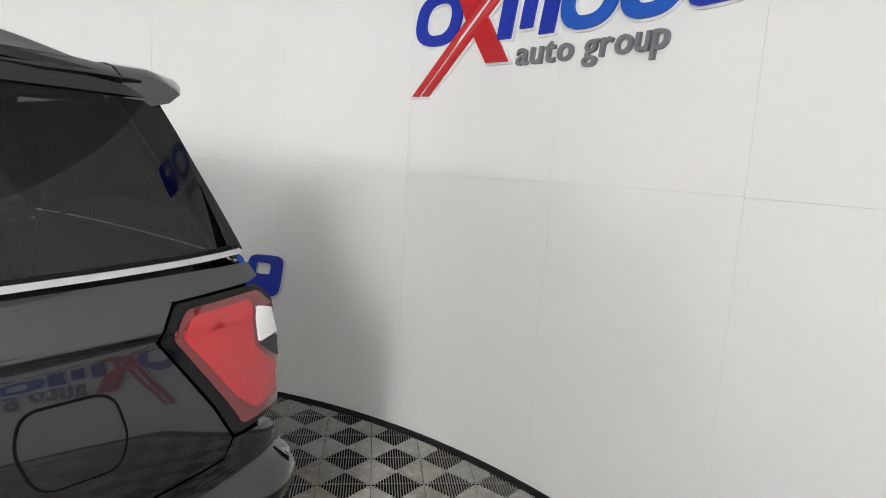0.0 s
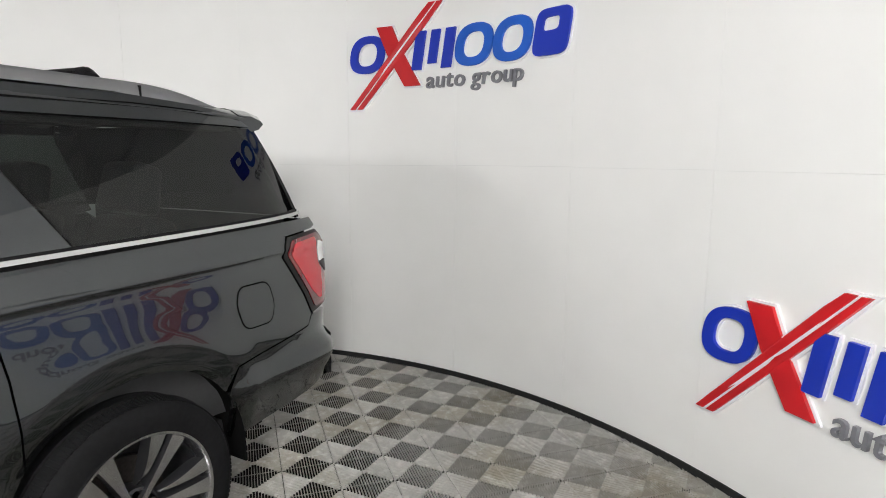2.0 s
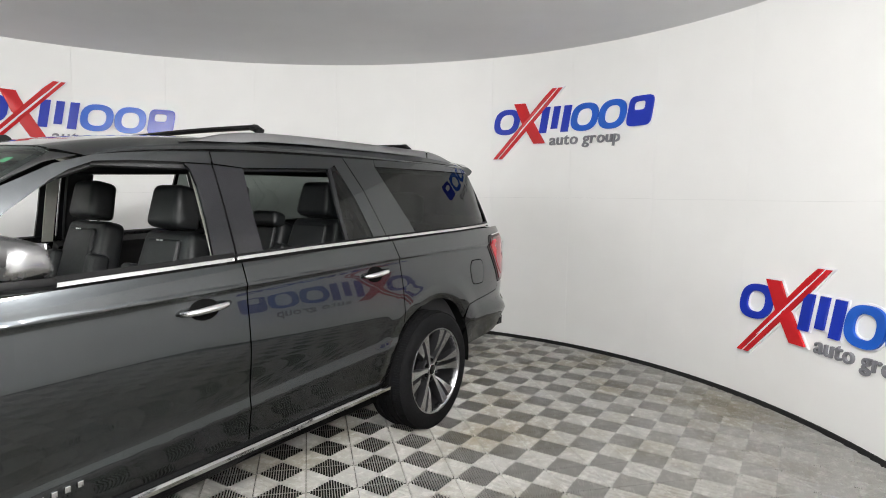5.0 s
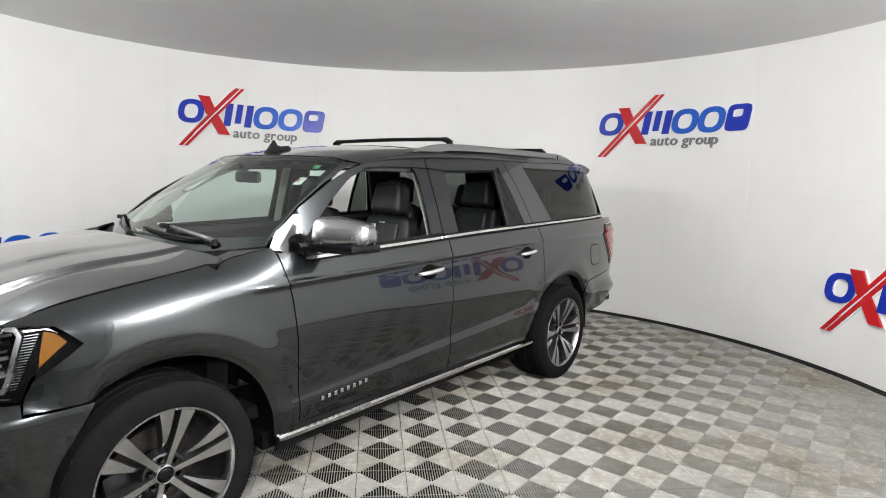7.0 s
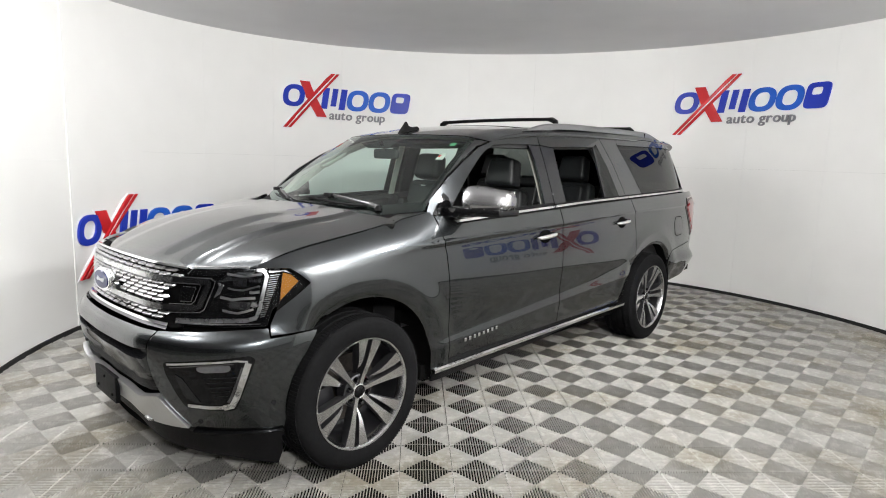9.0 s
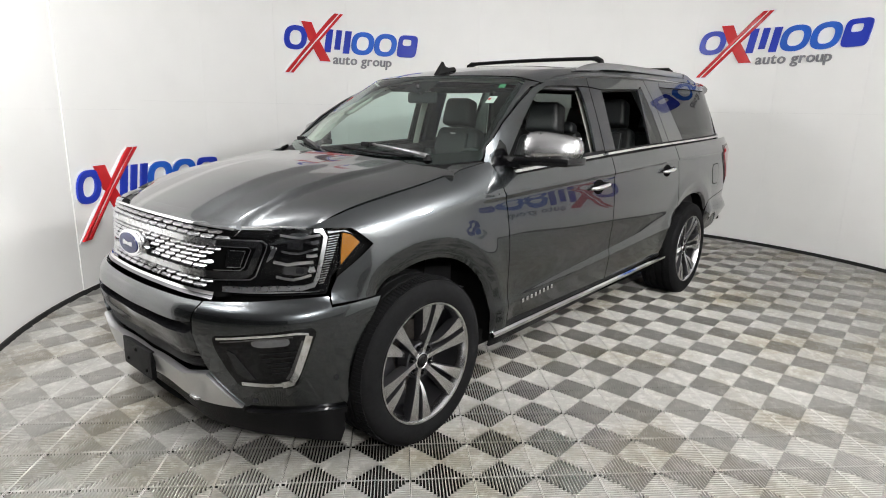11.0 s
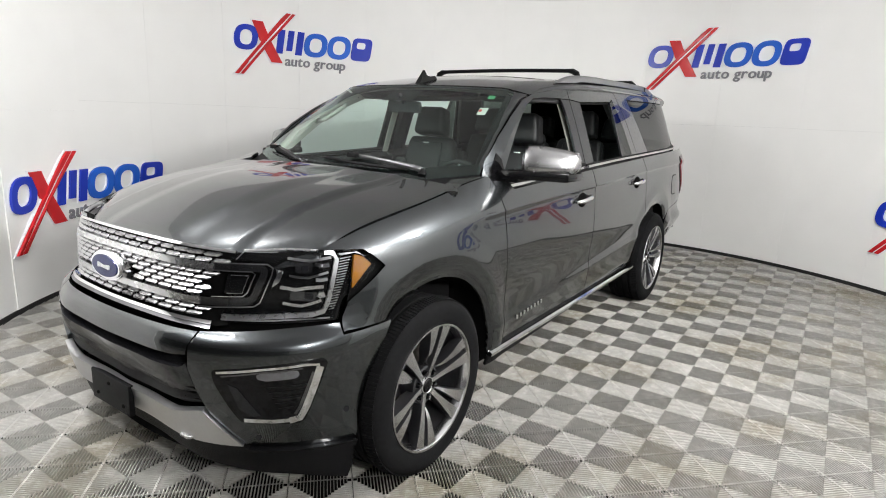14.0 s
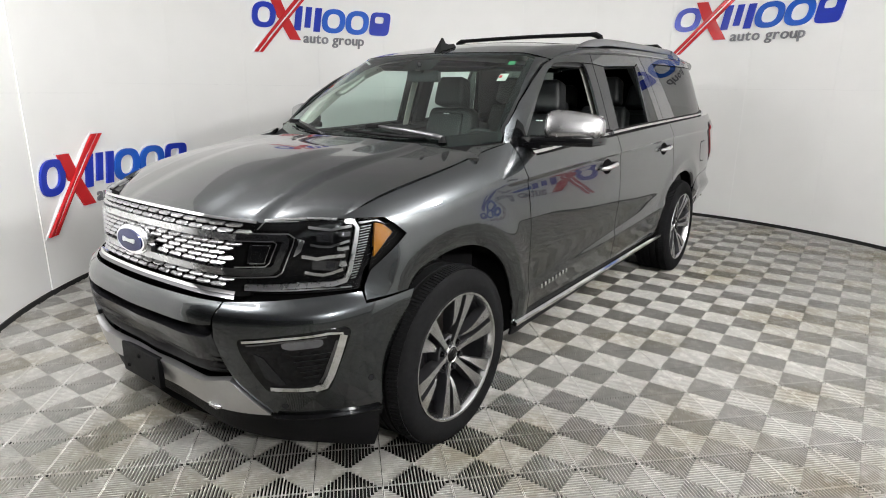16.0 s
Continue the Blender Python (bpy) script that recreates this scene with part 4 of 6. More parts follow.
# screen pillars, cowl, wipers
PILLAR_OUT = [(1.128, 1.280), (1.045, 1.360), (0.905, 1.477), (0.725, 1.587), (0.55, 1.674), (0.43, 1.706)]
for side in (1, -1):
    bm = bmesh.new()
    rows = []
    n = 20
    for i in range(n + 1):
        v = i / n
        a = screen_point(1.0, v)
        k = v * (len(PILLAR_OUT) - 1)
        j = min(int(k), len(PILLAR_OUT) - 2)
        q0, q1 = PILLAR_OUT[j], PILLAR_OUT[j + 1]
        b = f_upper(q0[0] + (q1[0] - q0[0]) * (k - j), q0[1] + (q1[1] - q0[1]) * (k - j))
        m = (a + b) / 2 + Vector((0.25, 0.55, 0.5)) * 0.001
        inn = Vector((a.x - 0.03, a.y - 0.02, a.z - 0.03))
        out = Vector((b.x, b.y - 0.02, b.z))
        rows.append([bm.verts.new((p.x, side * p.y, p.z)) for p in (inn, a, a.lerp(m, 0.6), m, m.lerp(b, 0.5), b, out)])
    for c, d in zip(rows, rows[1:]):
        for k in range(6):
            bm.faces.new((c[k], c[k + 1], d[k + 1], d[k]))
    bmesh.ops.recalc_face_normals(bm, faces=bm.faces)
    part("screen_pillar", bm, M_PAINT, car, smooth=50)

bm = bmesh.new()
rows = []
for i in range(31):
    u = -1 + 2 * i / 30
    a = screen_point(u, 0.05)
    b = Vector((1.43 - 0.15 * abs(u) ** 3, 0.885 * u, hood_z(1.40, 0.885 * u) - 0.05 + 0.040 * abs(u) ** 5))
    rows.append([bm.verts.new(p) for p in (a + Vector((0.0, 0, -0.012)), a.lerp(b, 0.5) + Vector((0, 0, -0.03)), b, b + Vector((0.05, 0, -0.05)))])
for c, d in zip(rows, rows[1:]):
    for k in range(3):
        bm.faces.new((c[k], c[k + 1], d[k + 1], d[k]))
bmesh.ops.recalc_face_normals(bm, faces=bm.faces)
cowl = part("cowl", bm, M_TRIM, car, "black slotted cowl below the windscreen")
SCREEN_OUT = Vector((0.55, 0, 0.8))
for arm, blade, look_ in (([(0.67, 0.055), (0.60, 0.078), (0.44, 0.118), (0.28, 0.152), (0.12, 0.178)], ((0.56, 0.075), (-0.17, 0.142)), "black wiper with a broad pale-shining arm"), ([(-0.26, 0.060), (-0.40, 0.082), (-0.55, 0.102), (-0.70, 0.112), (-0.80, 0.112)], ((-0.30, 0.078), (-0.93, 0.105)), "black windscreen wiper")):
    bm = bmesh.new()
    path = [screen_point(u, v) + SCREEN_OUT * (0.018 + 0.010 * math.sin(math.pi * i / 4)) for i, (u, v) in enumerate(arm)]
    tube(bm, path, [0.015, 0.012, 0.010, 0.008, 0.006], 10)
    wiper = part("wiper", bm, M_ARM_SHINE if arm[0][0] > 0 else M_PIANO, car, look_)
    bm = bmesh.new()
    bmesh.ops.create_cone(bm, cap_ends=True, segments=18, radius1=0.022, radius2=0.016, depth=0.03, matrix=Matrix.Translation(screen_point(*arm[0]) + SCREEN_OUT * 0.010))
    part("pivot_cap", bm, M_TRIM, wiper)
    bm = bmesh.new()
    (ua, va), (ub, vb) = blade
    tube(bm, [screen_point(ua + (ub - ua) * i / 12, va + (vb - va) * i / 12) + SCREEN_OUT * (0.012 + 0.006 * math.sin(math.pi * i / 12)) for i in range(13)], [0.006] + [0.009] * 11 + [0.005], 8)
    part("blade", bm, M_TRIM, wiper)
    bm = bmesh.new()
    box(bm, -0.018, 0.018, -0.035, 0.035, -0.012, 0.012, 0.006)
    u, v = arm[-1]
    bmesh.ops.translate(bm, vec=screen_point(u, v - 0.012) + SCREEN_OUT * 0.024, verts=bm.verts)
    part("clip", bm, M_TRIM, wiper)
# slotted air inlet along the screen's foot
for i in range(34):
    u = -0.80 + 1.40 * i / 33
    p = screen_point(u, 0.108 - 0.055 * abs(u)) + SCREEN_OUT * 0.006
    bm = bmesh.new()
    box(bm, -0.004, 0.004, -0.0095, 0.0095, -0.003, 0.003, 0.0015, pose(p.x, p.y, p.z, 0, 35, 0), 1)
    part("louvre", bm, M_SMOKE, cowl)

# ---- roof rails, cross bars, aerial, spoiler
RAIL_TOP = Line((-2.47, 1.812), (-2.38, 1.840), (-2.25, 1.872), (-2.1, 1.893), (-1.9, 1.899), (-1.2, 1.897), (-0.6, 1.888), (-0.40, 1.876), (-0.28, 1.858), (-0.15, 1.825), (-0.03, 1.79))
for side in (1, -1):
    bm = bmesh.new()
    rings = []
    for i in range(61):
        x = -0.03 - 2.44 * i / 60
        top = RAIL_TOP(x)
        yc = 0.635 - 0.02 * soft(-1.9, -2.4, x)
        base = roof_z(x, yc) - 0.012
        low = base + max(0, top - base - 0.045) * soft(-0.36, -0.46, x) * (1 - soft(-1.90, -2.0, x))
        w = 0.026
        rings.append([bm.verts.new((x, side * y, z)) for y, z in ((yc + w + 0.006, low), (yc + w, low + (top - low) * 0.7), (yc + w * 0.5, top), (yc - w * 0.5, top), (yc - w, low + (top - low) * 0.7), (yc - w, low))])
    for c, d in zip(rings, rings[1:]):
        for k in range(6):
            bm.faces.new((c[k], c[(k + 1) % 6], d[(k + 1) % 6], d[k]))
    bm.faces.new(rings[0])
    bm.faces.new(rings[-1])
    bmesh.ops.recalc_face_normals(bm, faces=bm.faces)
    rail = part("roof_rail", bm, M_RAIL, car, "silver roof rail", smooth=50)
    bm = bmesh.new()
    box(bm, -2.006, -1.998, side * 0.60 - 0.032, side * 0.60 + 0.065 if side > 0 else side * 0.60 + 0.032, 1.83, 1.887)
    if side < 0:
        bmesh.ops.translate(bm, vec=(0, -0.033, 0), verts=bm.verts)
    part("rail_joint", bm, M_SHADE, rail)
for x, zt in ((-0.53, 1.920), (-1.85, 1.925)):
    bm = bmesh.new()
    path = [(x, -0.618, 1.872), (x, -0.606, 1.900), (x, -0.575, zt - 0.004)] + [(x, -0.535 + 1.07 * i / 8, zt + 0.006 * math.sin(math.pi * i / 8)) for i in range(9)] + [(x, 0.575, zt - 0.004), (x, 0.606, 1.900), (x, 0.618, 1.872)]
    tube(bm, path, [0.02] * 3 + [0.014] * 9 + [0.02] * 3, 10)
    bmesh.ops.scale(bm, vec=(1.7, 1, 1), space=Matrix.Translation((-x, 0, 0)), verts=bm.verts)
    part("cross_bar", bm, M_TRIM, car, "black roof cross bar")
bm = bmesh.new()
prof = [(0.565, 0.0), (0.538, 0.024), (0.514, 0.062), (0.502, 0.077), (0.492, 0.074), (0.477, 0.042), (0.452, 0.029), (0.400, 0.027), (0.384, 0.014), (0.375, 0.0)]
ra = [[bm.verts.new((x, y * (0.019 if h < 0.03 else 0.011 if h < 0.06 else 0.004), roof_z(x, 0) + h - 0.004)) for x, h in prof] for y in (-1, 1)]
bm.faces.new(ra[0])
bm.faces.new(ra[1][::-1])
for k in range(len(prof)):
    bm.faces.new((ra[0][k], ra[1][k], ra[1][(k + 1) % len(prof)], ra[0][(k + 1) % len(prof)]))
bmesh.ops.recalc_face_normals(bm, faces=bm.faces)
part("aerial", bm, M_BLACK, car, "black shark-fin aerial")
bm = bmesh.new()
rings = []
for i in range(33):
    y = -0.685 + 1.37 * i / 32
    k = (abs(y) / 0.685) ** 4
    xa, xb = -2.47, -2.735 + 0.075 * k + 0.04 * (y / 0.685) ** 2
    za, zb = roof_z(-2.47, y) + 0.002, roof_z(-2.55, y) - 0.016
    rings.append([bm.verts.new(p) for p in ((xa, y, za), ((xa + xb) / 2, y, za * 0.5 + zb * 0.5 + 0.014), (xb + 0.015, y, zb + 0.010), (xb, y, zb - 0.004), (xb + 0.03, y, zb - 0.030), (xa - 0.01, y, za - 0.085))])
for c, d in zip(rings, rings[1:]):
    for k in range(6):
        bm.faces.new((c[k], c[(k + 1) % 6], d[(k + 1) % 6], d[k]))
bm.faces.new(rings[0])
bm.faces.new(rings[-1])
bmesh.ops.recalc_face_normals(bm, faces=bm.faces)
part("spoiler", bm, M_PAINT, car, "body-coloured roof spoiler", smooth=40)

# ---- tail
panel("tailgate", [(-0.80, 0.83), (0.80, 0.83), (0.84, 1.0), (0.80, 1.33), (-0.80, 1.33), (-0.84, 1.0)], f_tail, M_PAINT, car, step=0.08)
panel("rear_window", [(-0.79, 1.335), (0.79, 1.335), (0.66, 1.78), (-0.66, 1.78)], f_tail, M_BLACK, car, step=0.08, label="black privacy glass in the tailgate")
panel("bumper_face", [(-0.86, 0.50), (-0.70, 0.42), (0.70, 0.42), (0.86, 0.50), (0.87, 0.78), (0.80, 0.826), (-0.80, 0.826), (-0.87, 0.78)], f_tail, M_PAINT, car, step=0.08)

# ---------------------------------------------------------------- the car: nose
def both(outline):
    """A half outline (s >= 0, from the middle's foot round to the middle's top) completed by its mirror image."""
    return outline + [(-s, z) for s, z in outline[::-1]]


def behind(depth):
    def fn(s, z):
        x, y = nose_xy(s)
        x1, y1 = nose_xy(abs(s) + 0.02)
        x0, y0 = nose_xy(abs(abs(s) - 0.02))
        if abs(s) < 0.02:
            y0 = -y0
        tx, ty = x1 - x0, y1 - y0
        k = math.hypot(tx, ty)
        i = 0.10 + depth
        return Vector((x - ty / k * i, (y + tx / k * i) * (1 if s >= 0 else -1), z))
    return fn


nose_step = (0.035, 0.016)
panel("inner_shell", both([(0.0, 0.20), (1.0, 0.20), (1.12, 0.34), (1.10, 0.80), (0.98, 1.03), (0.0, 1.05)]), behind(0.05), M_SHADE, car, step=0.1, thick=0.0)
corner = [(0.535, 0.773), (0.81, 0.787), (1.087, 0.800), (1.092, 0.758), (1.150, 0.761), (1.226, 0.766), (1.318, 0.771), (1.284, 0.715), (1.248, 0.656), (1.188, 0.5), (1.150, 0.322), (0.878, 0.320), (0.705, 0.333), (0.64, 0.40), (0.575, 0.47), (0.535, 0.55), (0.505, 0.64), (0.508, 0.725)]
bumper = panel("bumper", corner, f_nose, M_PAINT, car, 1, step=nose_step, thick=0.04, label="body-coloured bumper corner")
bumper_b = panel("bumper", corner, f_nose, M_PAINT, car, -1, step=nose_step, thick=0.04, label="body-coloured bumper corner")
panel("bumper_bar", both([(0.0, 0.680), (0.25, 0.681), (0.43, 0.684), (0.50, 0.692), (0.506, 0.722), (0.530, 0.772), (0.35, 0.775), (0.0, 0.777)]), f_nose, M_PAINT, car, step=nose_step, thick=0.05, label="body-coloured bar under the grille")
panel("bumper_slot", both([(0.0, 0.60), (0.30, 0.61), (0.52, 0.63), (0.55, 0.70), (0.0, 0.70)]), f_nose, M_BLACK, car, step=nose_step, thick=0.02, lift=-0.055, label="black slot under the bar")
# band of body paint drawn near-black to carry its dark reflection
panel("bumper_bar", both([(0.0, 0.532), (0.30, 0.545), (0.47, 0.572), (0.524, 0.582), (0.506, 0.638), (0.498, 0.664), (0.488, 0.652), (0.465, 0.640), (0.30, 0.628), (0.0, 0.622)]), f_nose, M_PIANO, car, step=nose_step, thick=0.06, label="body-colour band between slot and lower grille, blackened for its dark reflection")
lower_grille = panel("lower_grille", both([(0.0, 0.432), (0.40, 0.450), (0.565, 0.482), (0.53, 0.572), (0.47, 0.570), (0.30, 0.543), (0.0, 0.530)]), f_nose, M_TRIM, car, step=nose_step, thick=0.01, lift=-0.04, label="black lower grille")
for f in (0.22, 0.44, 0.66, 0.86):
    mid = [(q, (0.432 + 0.050 * (q / 0.56) ** 2) * (1 - f) + (0.530 + 0.042 * (q / 0.5) ** 2) * f) for q in (0.0, 0.13, 0.26, 0.38, 0.48, 0.535)]
    panel("slat", both([(q, z - 0.0035) for q, z in mid] + [(q, z + 0.0025) for q, z in mid[::-1]]), f_nose, M_PIANO if f > 0.5 else M_TRIM, lower_grille, step=nose_step, lift=-0.020, thick=0.012, gap=0)
skid = [(0.0, 0.322), (0.40, 0.330), (0.58, 0.333), (0.70, 0.334), (0.635, 0.40), (0.575, 0.462), (0.555, 0.480), (0.53, 0.478), (0.40, 0.446), (0.0, 0.430)]
panel("skid_plate", both(skid), f_nose, M_SKID, car, step=nose_step, thick=0.03, lift=0.012, label="satin silver skid plate")
panel("air_dam", both([(0.0, 0.235), (0.40, 0.225), (0.60, 0.205), (0.95, 0.155), (1.13, 0.13), (1.148, 0.20), (1.142, 0.316), (0.88, 0.314), (0.70, 0.328), (0.58, 0.328), (0.40, 0.325), (0.0, 0.317)]), f_nose, M_TRIM, car, step=nose_step, thick=0.03, lift=-0.003, label="black plastic air dam")
for side in (1, -1):
    panel("dam_lip", [(0.70, 0.302), (1.148, 0.286), (1.150, 0.318), (0.88, 0.318), (0.70, 0.326)], f_nose, M_TRIM, car, side, step=nose_step, lift=0.014, thick=0.03, label="finely ribbed black lip")
# number plate holder, empty
bm = bmesh.new()
box(bm, 2.506, 2.530, -0.245, 0.066, 0.298, 0.436, 0.006)
holder = part("plate_holder", bm, M_TRIM, car, "empty black number plate holder")
for y, z in ((-0.19, 0.335), (0.02, 0.335), (-0.09, 0.405)):
    bm = bmesh.new()
    bmesh.ops.create_cone(bm, cap_ends=True, segments=12, radius1=0.009, radius2=0.007, depth=0.008, matrix=pose(2.531, y, z, 0, 90, 0))
    part("bolt", bm, M_SHADE, holder)
# towing hook
bm = bmesh.new()
x = f_nose(0.43, 0.34).x - 0.02
tube(bm, [(x - 0.06, 0.375, 0.336), (x + 0.010, 0.375, 0.336), (x + 0.035, 0.40, 0.336), (x + 0.035, 0.44, 0.336), (x + 0.010, 0.465, 0.336), (x - 0.06, 0.465, 0.336)], 0.008, 8)
part("tow_hook", bm, M_SATIN, car)

# grille
grille = panel("grille", both([(0.0, 0.790), (0.30, 0.790), (0.50, 0.786), (0.62, 0.80), (0.67, 1.066), (0.40, 1.072), (0.0, 1.080)]), f_nose, M_SHADE, car, step=nose_step, lift=-0.03, thick=0.02, label="chrome mesh grille with two broad bars")


def nose_strip(name, pts, width, mat, parent, lift, thick=0.02, side=0, label=""):
    """A flat bar that follows a line of (s, z) on the nose."""
    top, low = [], []
    for i, p in enumerate(pts):
        a, b = Vector(pts[max(0, i - 1)]), Vector(pts[min(len(pts) - 1, i + 1)])
        d = (b - a).normalized()
        n = Vector((-d.y, d.x)) * width / 2
        top.append(tuple(Vector(p) + n))
        low.append(tuple(Vector(p) - n))
    quads = [(low[i], low[i + 1], top[i + 1], top[i]) for i in range(len(pts) - 1)]
    return panel(name, low + top[::-1], f_nose, mat, parent, side or 1, step=nose_step, lift=lift, thick=thick, gap=0, label=label, quads=quads)


def row_z(z_mid, s):
    return z_mid - 0.020 * (abs(s) / 0.66) ** 2


def full(z, w, name, mat, lift, reach=0.64, label=""):
    nose_strip(name, [(-reach + 2 * reach * i / 20, row_z(z, -reach + 2 * reach * i / 20)) for i in range(21)], w, mat, grille, lift, 0.025, 1, label)


for side in (1, -1):
    nose_strip("lip_edge", [(0.72, 0.324), (0.88, 0.317), (1.02, 0.316), (1.148, 0.316)], 0.007, M_BLACK, car, 0.020, 0.03, side, "gloss black edge on the air dam's lip")
full(1.016, 0.023, "grille_bar", M_SATIN, 0.002, 0.57, "broad satin chrome bar")
full(0.884, 0.027, "grille_bar", M_SATIN, 0.002, 0.51, "broad satin chrome bar")
full(1.078, 0.009, "grille_frame", M_CHROME, 0.004, 0.66)
full(0.812, 0.012, "grille_frame", M_CHROME, 0.006, 0.57)
full(0.800, 0.012, "grille_frame", M_SMOKE, 0.002, 0.57)
# mesh tabs: long six-sided chrome pieces with a ridge, in staggered rows
tab = bmesh.new()
TAB = 0.080
w0, w1, hh = TAB * 0.47, TAB * 0.29, 0.0086
rim_pts = [(-w0, -0.001), (-w1, hh), (w1 + 0.004, hh), (w0, 0.001), (w1, -hh), (-w1 - 0.004, -hh)]
ridge = [tab.verts.new((-w0 * 0.66, -0.0012, 0.002)), tab.verts.new((w0 * 0.60, -0.0022, 0.002))]
lip = [tab.verts.new((x, z, -0.009 if z > 0.004 else -0.004)) for x, z in rim_pts]
low = [tab.verts.new((x * 0.93, z * 0.9, -0.024)) for x, z in rim_pts]
for q in ((lip[1], lip[2], ridge[1], ridge[0]), (lip[0], lip[1], ridge[0]), (lip[2], lip[3], ridge[1]), (lip[3], lip[4], ridge[1]), (lip[4], lip[5], ridge[0], ridge[1]), (lip[5], lip[0], ridge[0])):
    tab.faces.new(q)
for i in range(6):
    tab.faces.new((lip[i], low[i], low[(i + 1) % 6], lip[(i + 1) % 6]))
bmesh.ops.recalc_face_normals(tab, faces=tab.faces)
tab_mesh = bpy.data.meshes.new("mesh_tab")
tab.to_mesh(tab_mesh)
tab.free()
tab_mesh.materials.append(M_TAB)
row_list = [(1.062, 0.63), (1.040, 0.62), (0.993, 0.60), (0.9735, 0.58), (0.954, 0.58), (0.9345, 0.56), (0.915, 0.55), (0.857, 0.54), (0.836, 0.54)]
for r, (z, reach) in enumerate(row_list):
    n = int(reach / TAB) + 1
    for i in range(-n, n + 1):
        s = (i + (0.5 if r % 2 else 0.0)) * TAB
        zz = row_z(z, s)
        if abs(s) > reach - 0.02 or (math.hypot(s / 0.125, (zz - 0.938) / 0.052) < 1):
            continue
        p = f_nose(s, zz)
        ahead = (f_nose(s + 0.01, zz) - f_nose(s - 0.01, zz)).normalized()
        up = (f_nose(s, zz + 0.01) - f_nose(s, zz - 0.01)).normalized()
        m = Matrix((ahead, up, ahead.cross(up))).transposed().to_4x4()
        m.translation = p
        ob = new("mesh_tab", tab_mesh)
        ob.matrix_world = m
        ob.parent = grille
# oval badge: chrome rim and plain blue face
for rx, rz, lift, mat, nm in ((0.122, 0.055, 0.034, M_CHROME, "badge"), (0.113, 0.049, 0.041, M_CHROME, "badge_rim"), (0.098, 0.041, 0.044, M_OVAL, "badge_face"), (0.060, 0.016, 0.0455, M_SATIN, "badge_mark")):
    pts = [(rx * math.cos(2 * math.pi * i / 36), 0.938 + rz * math.sin(2 * math.pi * i / 36)) for i in range(36)]
    if nm == "badge_mark":
        pts = rounded([(-0.052, 0.928), (-0.02, 0.933), (0.048, 0.929), (0.052, 0.948), (0.0, 0.943), (-0.048, 0.951)], 0.01)
    b = panel(nm, pts, f_nose, mat, grille, step=0.03, lift=lift, thick=0.06 if nm == "badge" else 0.008 if nm == "badge_rim" else 0.003, gap=0)

